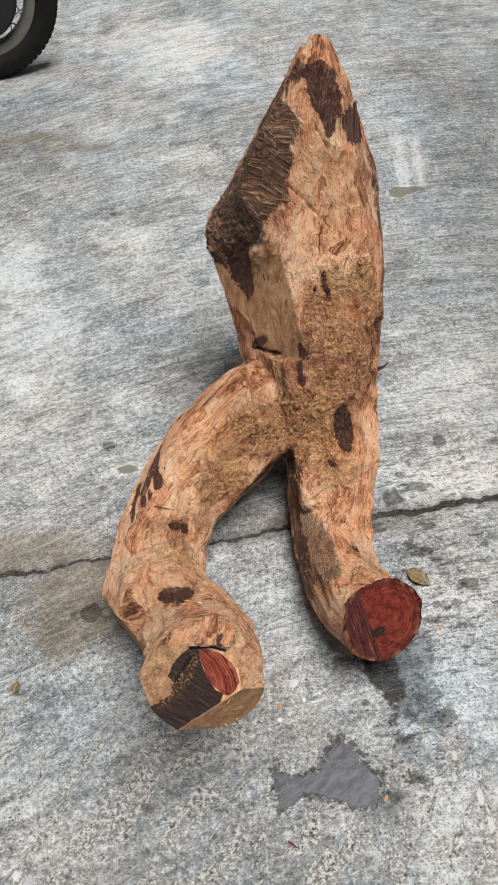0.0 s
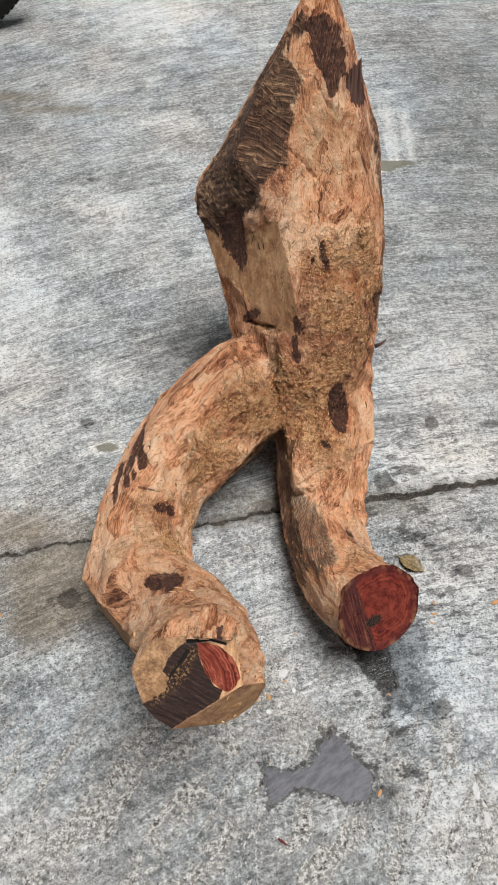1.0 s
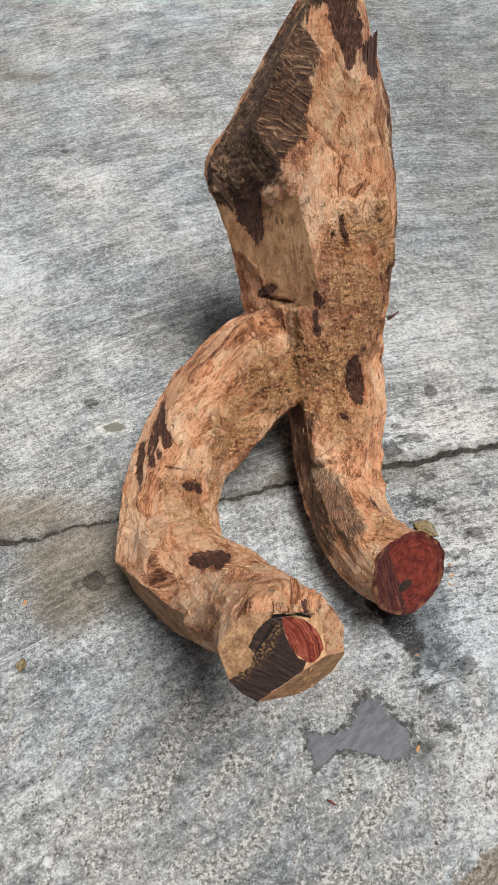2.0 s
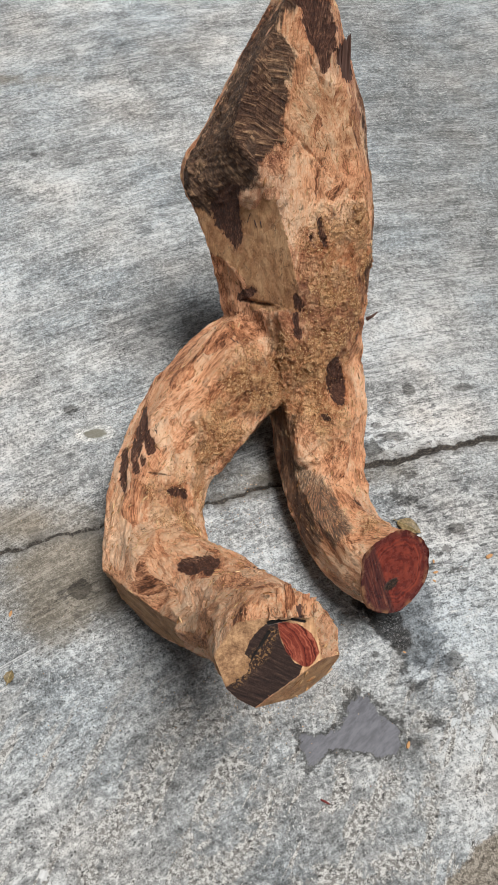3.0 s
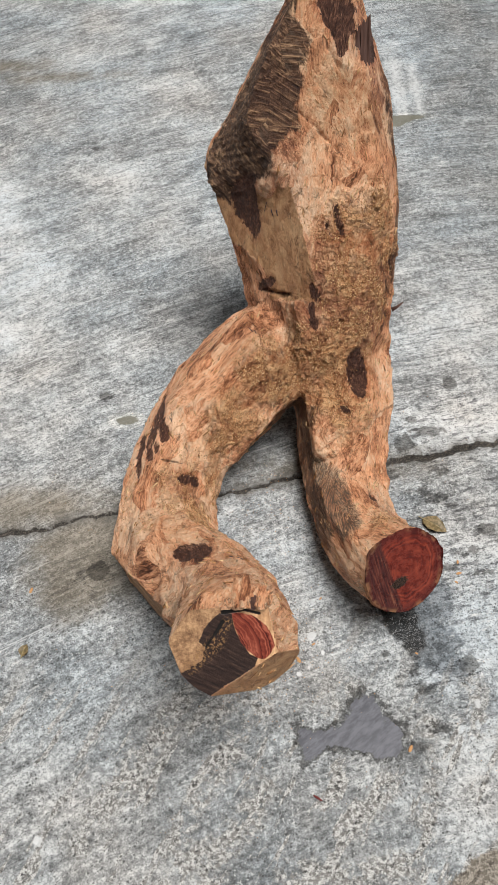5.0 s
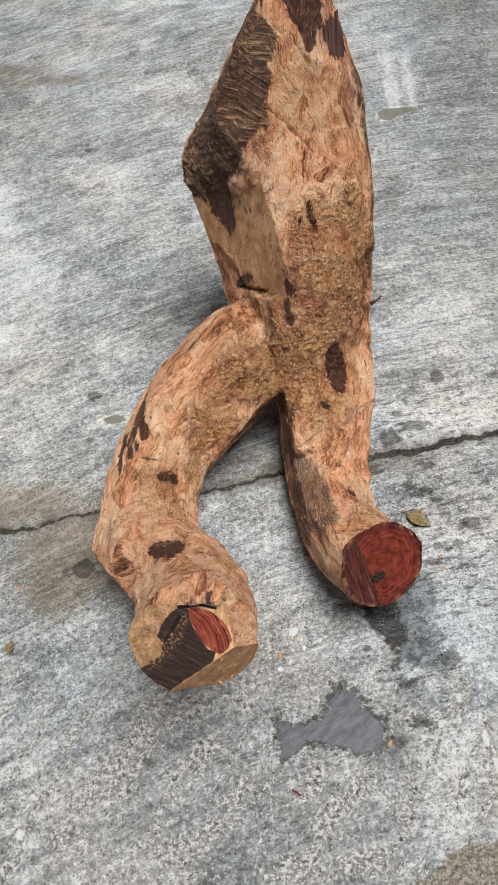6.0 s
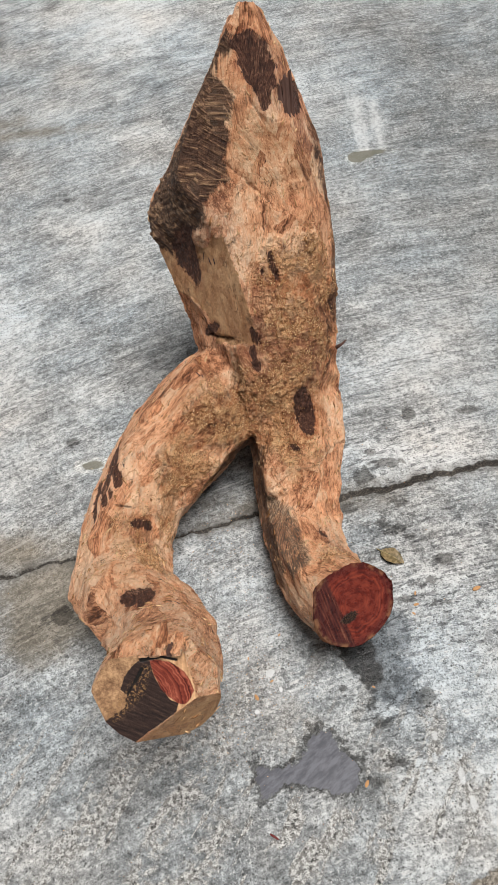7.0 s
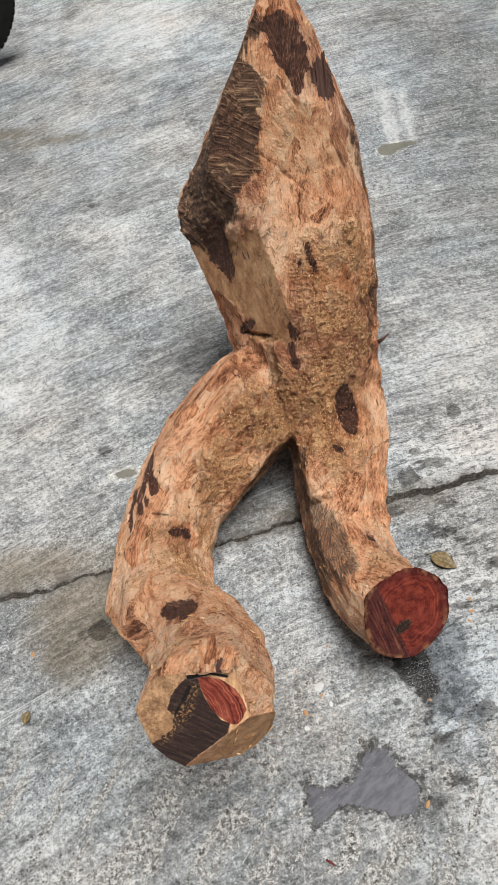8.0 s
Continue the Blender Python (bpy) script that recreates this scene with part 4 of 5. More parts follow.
col = M.mix(M.math("MULTIPLY", flecks, 0.45), col, (0.09, 0.042, 0.03))
relief = M.math("ADD", M.math("MULTIPLY", fibre, 0.8), M.math("MULTIPLY", strand, 0.6))
relief = M.math("ADD", relief, M.math("MULTIPLY", tear, 0.5))
relief = M.math("ADD", relief, M.math("ADD", M.math("MULTIPLY", tone2, 1.0), M.math("MULTIPLY", M.math("MULTIPLY", heap, dust), 1.6)))
rubble = M.math("ADD", M.math("MULTIPLY", fine, 1.6), M.math("MULTIPLY", grit, 0.7))
relief = M.math("ADD", relief, M.math("MULTIPLY", rubble, M.step(dust, 0, 1, 0.25, 1.0)))
relief = M.math("ADD", relief, M.math("MULTIPLY", M.math("MULTIPLY", score, bark), 1.0))
relief = M.math("ADD", relief, M.math("SUBTRACT", M.math("MULTIPLY", lifted, 0.5), M.math("MULTIPLY", slits, 0.9)))
M.done(col, M.step(fine, 0.3, 0.7, 0.55, 0.8), M.bump(relief, 1.0, 0.0090), spec=0.35)

# sawn ends
red_end = Mat("polished_red_heartwood")
M = red_end
f = M.attr("face", "Vector")
n3 = M.noise(f, 60, 4, 0.6)
rad = M.node("ShaderNodeVectorMath", "Value", (("operation", "LENGTH"),), Vector=M.mapped(M.mapped(f, loc=(-0.006, -0.006, 0)), (1, 1.12, 1)))
rad = M.math("ADD", rad, M.math("MULTIPLY", M.math("SUBTRACT", M.noise(f, 25, 3, 0.5), 0.5), 0.026))
rings = M.node("ShaderNodeTexNoise", 0, (("noise_dimensions", "1D"),), W=M.math("MULTIPLY", rad, 260.0), Scale=1.0, Detail=2.0)
col = M.ramp(M.math("ADD", M.math("MULTIPLY", rings, 0.30), M.math("MULTIPLY", n3, 0.70)),
             (0.32, (0.050, 0.008, 0.007)), (0.46, (0.120, 0.018, 0.012)), (0.58, (0.205, 0.034, 0.019)), (0.76, (0.31, 0.072, 0.036)))
edge = M.step(M.math("ADD", M.attr("rim"), M.math("MULTIPLY", M.math("SUBTRACT", n3, 0.5), 0.01)), 0.002, 0.010, 1.0, 0.0)
sx = M.node("ShaderNodeSeparateXYZ", 0, Vector=f)
band = M.step(M.math("ADD", sx, M.math("MULTIPLY", M.math("SUBTRACT", n3, 0.5), 0.01)), -0.026, -0.021, 1.0, 0.0)
stripes = M.noise(M.mapped(f, (330, 18, 1)), 1.0, 3, 0.6)
col = M.mix(M.math("MULTIPLY", band, 0.85), col, M.ramp(stripes, (0.42, (0.022, 0.009, 0.010)), (0.56, (0.075, 0.020, 0.016)), (0.7, (0.22, 0.09, 0.055))))
dark_rim = M.step(M.attr("rim"), 0.004, 0.018, 1.0, 0.0)
col = M.mix(M.math("MULTIPLY", dark_rim, 0.55), col, (0.055, 0.012, 0.012))
col = M.mix(M.math("MULTIPLY", edge, M.step(M.noise(f, 30, 3, 0.6), 0.45, 0.6, 0.0, 0.4)), col, (0.42, 0.22, 0.10))
pith = M.node("ShaderNodeVectorMath", "Value", (("operation", "LENGTH"),), Vector=M.mapped(M.mapped(f, loc=(0.014, 0.012, 0)), (1, 1.8, 1)))
hole = M.step(M.math("ADD", pith, M.math("MULTIPLY", M.math("SUBTRACT", M.noise(f, 190, 3, 0.7), 0.5), 0.026)), 0.014, 0.018, 1.0, 0.0)
col = M.mix(hole, col, M.mix(M.step(M.noise(f, 500, 2), 0.5, 0.62), (0.010, 0.007, 0.006), (0.10, 0.05, 0.03)))
M.done(col, M.step(n3, 0.3, 0.7, 0.20, 0.38), M.bump(M.math("SUBTRACT", M.math("ADD", rings, stripes), M.math("MULTIPLY", hole, 3.0)), 0.25, 0.002), spec=0.5)

mixed_end = Mat("sawn_end_grain")
M = mixed_end
f = M.attr("face", "Vector")
n3, n4 = M.noise(f, 55, 4, 0.65), M.noise(f, 260, 3, 0.7)
jag = M.math("ADD", M.math("MULTIPLY", M.math("SUBTRACT", n3, 0.5), 0.006), M.math("MULTIPLY", M.math("SUBTRACT", n4, 0.5), 0.002))
in_dark = M.step(M.math("ADD", M.attr("core"), jag), -0.0006, 0.0006, 1.0, 0.0)
in_red = M.step(M.math("ADD", M.attr("red"), M.math("MULTIPLY", jag, 0.7)), -0.0006, 0.0008, 1.0, 0.0)
saw = M.noise(M.mapped(M.mapped(f, turn=(0, 0, 28)), (30, 260, 1)), 1.0, 3, 0.65)
tan = M.ramp(M.math("ADD", M.math("MULTIPLY", n3, 0.6), M.math("MULTIPLY", n4, 0.4)), (0.36, (0.12, 0.058, 0.028)), (0.48, (0.30, 0.165, 0.085)), (0.62, (0.56, 0.34, 0.18)))
sx = M.node("ShaderNodeSeparateXYZ", 0, Vector=f)
tan = M.mix(M.step(sx, 0.015, 0.035), tan, M.ramp(M.math("ADD", M.math("MULTIPLY", n3, 0.5), M.math("MULTIPLY", M.noise(M.mapped(f, (160, 14, 1)), 1.0, 3), 0.5)), (0.38, (0.34, 0.165, 0.075)), (0.62, (0.82, 0.50, 0.27))))
core = M.ramp(M.math("ADD", M.math("MULTIPLY", saw, 0.75), M.math("MULTIPLY", n4, 0.25)), (0.34, (0.009, 0.005, 0.005)), (0.52, (0.034, 0.018, 0.014)), (0.72, (0.095, 0.055, 0.040)))
arc = M.node("ShaderNodeVectorMath", "Value", (("operation", "LENGTH"),), Vector=M.mapped(f, loc=(0.03, 0.01, 0)))
arc = M.math("ADD", arc, M.math("MULTIPLY", M.math("SUBTRACT", n3, 0.5), 0.012))
curve = M.math("ADD", M.math("MULTIPLY", M.node("ShaderNodeTexNoise", 0, (("noise_dimensions", "1D"),), W=M.math("MULTIPLY", arc, 330.0), Scale=1.0, Detail=3.0), 0.6), M.math("MULTIPLY", n3, 0.4))
reds = M.ramp(curve, (0.36, (0.060, 0.011, 0.009)), (0.48, (0.20, 0.036, 0.022)), (0.62, (0.40, 0.115, 0.070)))
col = M.mix(in_dark, tan, core)
col = M.mix(in_red, col, reds)
crumbs = M.math("MULTIPLY", M.step(M.attr("crumbs"), -0.004, 0.006, 1.0, 0.0), M.step(n4, 0.5, 0.58))
col = M.mix(M.math("MULTIPLY", crumbs, 0.8), col, (0.30, 0.165, 0.07))
split = M.step(M.math("ADD", M.attr("split"), M.math("MULTIPLY", jag, 0.6)), -0.0005, 0.001, 1.0, 0.0)
col = M.mix(split, col, (0.008, 0.006, 0.005))
M.done(col, M.step(in_red, 0, 1, 0.62, 0.35), M.bump(M.math("SUBTRACT", M.math("ADD", M.math("MULTIPLY", saw, 0.6), n4), M.math("MULTIPLY", split, 2.5)), 0.45, 0.0022), spec=0.35)

# the log: one hewn body and its two sawn ends
polys = np.empty(len(log_me.loops), dtype=np.int64)
log_me.loops.foreach_get("vertex_index", polys)
sizes = np.empty(len(log_me.polygons), dtype=np.int64)
log_me.polygons.foreach_get("loop_total", sizes)
starts = np.concatenate([[0], np.cumsum(sizes)[:-1]])
faces = [polys[s:s + n] for s, n in zip(starts, sizes)]
on_a = np.array([cut_a[q].all() for q in faces])
on_b = np.array([cut_b[q].all() for q in faces])
bpy.data.meshes.remove(log_me)


def piece(name, chosen, material, fields=None, vectors=None, soft=True):
    """A mesh of the chosen faces of the hewn form."""
    fs = [faces[i] for i in np.nonzero(chosen)[0]]
    used = np.unique(np.concatenate(fs))
    slot = np.full(len(V), -1)
    slot[used] = np.arange(len(used))
    me = bpy.data.meshes.new(name)
    me.from_pydata(V[used].tolist(), [], [slot[q].tolist() for q in fs])
    if soft:
        me.shade_smooth()
    for k, d in (fields or {}).items():
        add_float(me, k, d[used])
    for k, d in (vectors or {}).items():
        me.attributes.new(k, "FLOAT_VECTOR", "POINT").data.foreach_set("vector", d[used].astype(np.float32).ravel())
    me.materials.append(material)
    return new(name, me)


def face_plane(centre, normal):
    """Flat coordinates in a sawn end: across and up."""
    n = Vector(normal).normalized()
    u = UP.cross(n).normalized()
    v = n.cross(u)
    q = V - centre
    return np.stack([q @ np.array(u), q @ np.array(v), 0 * q[:, 0]], -1)


def rim_of(flat, chosen):
    """How far each point of a sawn end lies from its edge."""
    a = np.unique(np.concatenate([faces[i] for i in np.nonzero(chosen)[0]]))
    edge_use = {}
    for i in np.nonzero(chosen)[0]:
        q = faces[i]
        for s, e in zip(q, np.roll(q, -1)):
            k = (min(s, e), max(s, e))
            edge_use[k] = edge_use.get(k, 0) + 1
    rim = np.unique([v for k, c in edge_use.items() if c == 1 for v in k])
    d = np.zeros(len(V))
    for i in a:
        d[i] = np.linalg.norm(flat[rim] - flat[i], axis=1).min()
    return d


flat_a, flat_b = face_plane((-0.075, 0.362, 0.462), (-0.03, -0.73, 0.68)), face_plane((0.216, 0.577, 0.146), (0.36, -0.68, 0.64))
CORE = [(0.005, 0.046), (-0.010, 0.046), (-0.020, 0.037), (-0.028, 0.026), (-0.035, 0.009), (-0.027, 0.003), (-0.031, -0.014), (-0.044, -0.023), (-0.060, -0.034),
        (-0.042, -0.056), (-0.020, -0.064), (0.002, -0.058), (0.0185, -0.044), (0.028, -0.030), (0.034, -0.012), (0.022, -0.002), (0.014, 0.012), (0.006, 0.030)]
RED = [(0.004, 0.048), (0.028, 0.044), (0.044, 0.031), (0.051, 0.017), (0.054, 0.005), (0.049, -0.006), (0.043, -0.012), (0.036, -0.012), (0.024, -0.004), (0.014, 0.011), (0.008, 0.028)]
log = piece("log", ~(on_a | on_b), wood.m, fields, {"grain": grain})
tagged(log, "freshly hewn forked tree log with red sawn ends on concrete", "log")
flat3 = np.concatenate([flat_a[:, :2], np.zeros((len(V), 1))], 1)
end_a = piece("sawn_end", on_a, mixed_end.m,
              {"core": outline(flat_a, CORE), "red": outline(flat_a, RED),
               "crumbs": capsules(flat3, [(-0.045, -0.022, 0, -0.012, 0.012, 0, 0.008), (-0.012, 0.012, 0, 0.0, 0.035, 0, 0.004)]),
               "split": capsules(flat3, [(-0.006, 0.047, 0, 0.016, 0.051, 0, 0.0024), (0.016, 0.051, 0, 0.036, 0.046, 0, 0.0016), (-0.015, 0.02, 0, -0.006, 0.036, 0, 0.0020), (-0.026, 0.004, 0, -0.012, 0.026, 0, 0.0012)])}, {"face": flat_a}, False)
end_b = piece("sawn_end", on_b, red_end.m, {"rim": rim_of(flat_b, on_b)}, {"face": flat_b}, False)
end_a.parent = end_b.parent = log
tagged(end_a, "sawn end with near-black core and a red wedge")
tagged(end_b, "smooth red sawn heartwood end with a torn pith")


# ---- pieces that cling to the log ----
def hull(bm, rings):
    """A closed hull over a few rings of equal length."""
    vs = [[bm.verts.new(q) for q in ring] for ring in rings]
    n = len(vs[0])
    for a, b in zip(vs, vs[1:]):
        for i in range(n):
            bm.faces.new((a[i], a[(i + 1) % n], b[(i + 1) % n], b[i]))
    bm.faces.new(vs[0][::-1])
    bm.faces.new(vs[-1])


def rod(bm, points, radii, sides=6, flat=1.0):
    """A tapered rod along points."""
    pts = [Vector(q) for q in points]
    rings = []
    for i, q in enumerate(pts):
        tv = (pts[min(i + 1, len(pts) - 1)] - pts[max(i - 1, 0)]).normalized()
        u = tv.cross(UP if abs(tv.z) < 0.9 else Vector((1, 0, 0))).normalized()
        v = u.cross(tv)
        rings.append([q + radii[i] * (u * math.cos(a) + v * math.sin(a) * flat) for a in (2 * math.pi * k / sides for k in range(sides))])
    hull(bm, rings)
    bmesh.ops.recalc_face_normals(bm, faces=bm.faces)


rng = np.random.default_rng(11)
chip_mat = Mat("pale_wood_chip")
M = chip_mat
isl = M.node("ShaderNodeNewGeometry", "Random Per Island")
M.done(M.mix(M.math("MULTIPLY", M.noise(M.place(), 300, 2), 0.6), M.ramp(isl, (0.0, (0.16, 0.065, 0.025)), (0.45, (0.52, 0.27, 0.115)), (1.0, (0.96, 0.67, 0.38))), (0.30, 0.15, 0.06)), 0.8, spec=0.2)


def flakes_mesh(places, normals_, size, seed):
    """Many small bent flakes, each a little prism."""
    r = np.random.default_rng(seed)
    vs, fs = [], []
    for q, n in zip(places, normals_):
        n = Vector(n)
        u = n.orthogonal().normalized()
        u.rotate(Matrix.Rotation(r.uniform(0, 6.283), 3, n))
        u = (u + n * r.uniform(-0.5, 0.7)).normalized()
        v = n.cross(u).normalized()
        w = u.cross(v)
        L, W, T = size * r.uniform(0.4, 1.25), size * r.uniform(0.3, 0.75), size * r.uniform(0.10, 0.25)
        b = len(vs)
        c = Vector(q) + n * T
        for k in (-1, 1):
            vs += [tuple(c - u * L + w * k * T), tuple(c + v * W * r.uniform(0.5, 1) + w * k * T), tuple(c + u * L + w * k * T * 0.6), tuple(c - v * W * r.uniform(0.5, 1) + w * k * T)]
        fs += [(b, b + 3, b + 2, b + 1), (b + 4, b + 5, b + 6, b + 7)] + [(b + i, b + (i + 1) % 4, b + 4 + (i + 1) % 4, b + 4 + i) for i in range(4)]
    me = bpy.data.meshes.new("flakes")
    me.from_pydata(vs, [], fs)
    me.materials.append(chip_mat.m)
    return me


nrm = np.zeros_like(V)
tri = np.array([q[:3] for q in faces])
fn = np.cross(V[tri[:, 1]] - V[tri[:, 0]], V[tri[:, 2]] - V[tri[:, 0]])
for k in range(3):
    for c in range(3):
        nrm[:, c] += np.bincount(tri[:, k], fn[:, c], len(V))
nrm /= np.maximum(np.linalg.norm(nrm, axis=1), 1e-12)[:, None]
side = np.sign((nrm * (V - V.mean(0))).sum())
nrm *= side
chance = in_dust * np.clip(nrm[:, 2] * 0.6 + 0.45 - 0.3 * nrm[:, 1], 0, 1) * np.clip(0.4 + 1.2 * fbm(V, 30, 2, 8.0), 0, 1)
chance += 0.012 * np.clip(nrm[:, 2], 0, 1) * (1 - in_bark)
chance *= ~(cut_a | cut_b | foot_flat | flat_side) * (1 - 0.97 * in_heart)
pick = rng.choice(len(V), 10000, replace=False, p=chance / chance.sum())
tagged(new("sawdust", flakes_mesh(V[pick], nrm[pick], 0.0017, 2)), "ochre sawdust and shavings clinging to the log", "sawdust", kind="stuff")

# loose fibres along the hewn edges
fibre_pick = rng.choice(len(V), 600, replace=False, p=(lambda c: c / c.sum())((1 - in_bark) * (1 - in_heart) * ~(flat_side | knee_flat) * np.clip(nrm[:, 2] + 0.5, 0, 1) * (V[:, 2] > 0.05) * (0.25 + (np.abs(fbm(V, 20, 2, 12.0)) > 0.45)) * ~(cut_a | cut_b)))
bm = bmesh.new()
for i in fibre_pick:
    n = Vector(nrm[i])
    axis = Vector((V[i] - V[E[rng.integers(len(E)), 0]]) * 0 + (0.12, 0.62, 0.76) if V[i, 1] > 0.95 else (-0.25, -0.9, 0.1) if V[i, 0] < 0.03 else (0.1, -0.95, 0.1))
    u = (axis - n * axis.dot(n)).normalized()
    u.rotate(Matrix.Rotation(rng.normal(0, 0.5), 3, n))
    L, w = rng.uniform(0.005, 0.017), rng.uniform(0.0005, 0.0021)
    q = Vector(V[i]) - n * 0.0008
    rod(bm, [q - u * L * 0.5, q + n * 0.0015, q + u * L * 0.5 + n * rng.uniform(0.001, 0.004)], [w * 0.8, w, w * 0.25], 4, 0.35)
tagged(part("frayed_fibre", bm, chip_mat.m, log), kind="stuff")

# split lip over the dark sawn end
dark_wood = Mat("dark_twig")
M = dark_wood
M.done(M.mix(M.noise(M.mapped(M.place(), (300, 30, 30)), 1.0, 3), (0.022, 0.010, 0.008), (0.14, 0.065, 0.045)), 0.75)
fa_n = Vector((-0.03, -0.73, 0.68)).normalized()
fa_u = UP.cross(fa_n).normalized()
fa_v = fa_n.cross(fa_u)
fa_c = Vector((-0.075, 0.362, 0.462))
back = Vector((-0.02, 0.95, -0.16))
for k, (a, w, out, length) in enumerate(((0.000, 0.0065, 0.004, 0.034), (0.010, 0.0070, 0.009, 0.042), (0.020, 0.0060, 0.011, 0.046), (0.029, 0.0050, 0.005, 0.020), (0.038, 0.0070, 0.007, 0.030), (0.046, 0.0050, 0.002, 0.020))):
    bm = bmesh.new()
    rings = []
    for j in range(9):
        t = j / 8
        c = fa_c + fa_u * (a + 0.004 * t + 0.0008 * math.sin(9 * t + k)) + fa_v * (0.0550 + 0.0016 * (k % 3)) + fa_n * out + back * (length * t)
        th = 0.0036 * (1 - t) ** 0.5 * (0.75 + 0.25 * math.sin(5 * t + 2 * k)) + 0.0004
        rings.append([c + fa_u * (w * x * (1 - 0.35 * t)) + UP * (th * y + 0.0006 * math.sin(13 * t + 3 * x + k)) + fa_n * (0.0035 * math.sin(4.1 * x + 2.3 * k) * (1 - t))
                      for x, y in ((-1.1, -0.7), (-0.4, -1.0), (0.4, -1.0), (1.1, -0.6), (1.05, 0.4), (0.5, 0.95), (-0.1, 0.7), (-0.6, 1.0), (-1.05, 0.5))])
    hull(bm, rings)
    bmesh.ops.recalc_face_normals(bm, faces=bm.faces)
    ob = part("split_sliver", bm, dark_wood.m if k == 3 else wood.m, log, "", False)
    co = np.array([v.co for v in ob.data.vertices])
    for key in fields:
        add_float(ob.data, key, np.full(len(co), 0.0 if key == "sawn" else 9.0))
    along = co @ np.array(back)
    ob.data.attributes.new("grain", "FLOAT_VECTOR", "POINT").data.foreach_set("vector", np.stack([along + k, co[:, 0], co[:, 2]], -1).astype(np.float32).ravel())

# dark splinters torn up on the edge of the hewn face
for k, (x, w, top, out) in enumerate(((0.166, 0.0055, 0.612, 0.000), (0.175, 0.0060, 0.624, 0.002), (0.184, 0.0050, 0.631, 0.005))):
    near = V[(np.abs(V[:, 0] - x + 0.002) < 0.004) & (np.abs((V - P0) @ D - 0.58) < 0.006)]
    level = float(((near - P0) @ N).max())
    bm = bmesh.new()
    rings = []
    for j in range(7):
        t = j / 6
        c = np.array([x, P0[1], P0[2]]) + (0.562 + (top - 0.562) * t) * D + (level - 0.009 + (out + 0.009) * t + 0.0006 * math.sin(7 * t + k)) * N
        half, thick = w * (1 - 0.35 * t + 0.12 * math.sin(6 * t + 2 * k)), 0.0040 * (1 - 0.6 * t) + 0.0008
        rings.append([Vector(c + np.array([half * a, 0, 0]) + thick * b * N + 0.007 * t * math.sin(4 * a + 2 * k) * D) for a, b in ((-1, -1), (0, -1.1), (1, -0.9), (1, 0.6), (0.3, 1.0), (-0.4, 0.7), (-1, 0.8))])
    hull(bm, rings)
    bmesh.ops.recalc_face_normals(bm, faces=bm.faces)
    part("torn_splinter", bm, dark_wood.m, log, "dark torn splinter", False)

# a broken twig end on the edge
bm = bmesh.new()
rod(bm, [(0.236, 1.045, 0.285), (0.246, 1.047, 0.290), (0.256, 1.049, 0.300)], [0.0045, 0.003, 0.0012], 6)
part("twig_stub", bm, dark_wood.m, log, "dark broken twig stub")

# pen strokes, unreadable
ink = Mat("dark_pen_ink")
ink.done((0.02, 0.014, 0.02), 0.6)
for a, b in (((-0.004, 1.130, 0.452), (0.002, 1.129, 0.466)), ((0.006, 1.121, 0.464), (0.010, 1.114, 0.453)), ((0.015, 1.114, 0.466), (0.017, 1.109, 0.458)),
             ((-0.030, 1.012, 0.303), (-0.024, 1.004, 0.303)), ((-0.020, 1.008, 0.303), (-0.015, 1.000, 0.302)), ((-0.180, 0.873, 0.213), (-0.177, 0.864, 0.212)), ((-0.078, 0.544, 0.332), (-0.068, 0.537, 0.341)), ((-0.064, 0.535, 0.342), (-0.054, 0.530, 0.352))):
    a, b = Vector(a), Vector(b)
    i, j = np.linalg.norm(V - np.array(a), axis=1).argmin(), np.linalg.norm(V - np.array(b), axis=1).argmin()
    bm = bmesh.new()
    rod(bm, [Vector(V[i]), Vector((V[i] + V[j]) / 2 + 0.0006 * nrm[i]), Vector(V[j])], [0.0009, 0.0009, 0.0009], 5, 0.6)
    part("pen_stroke", bm, ink.m, log)


# ---- small things on the concrete ----
leaf_mat = Mat("dry_olive_leaf")
M = leaf_mat
q = M.place()
M.done(M.mix(M.step(M.noise(q, 160, 4, 0.7), 0.4, 0.6), (0.12, 0.088, 0.034), (0.26, 0.185, 0.09)), 0.5, M.bump(M.noise(q, 500, 3), 0.4, 0.001))
vein_mat = Mat("pale_leaf_vein")
vein_mat.done((0.30, 0.24, 0.11), 0.6)


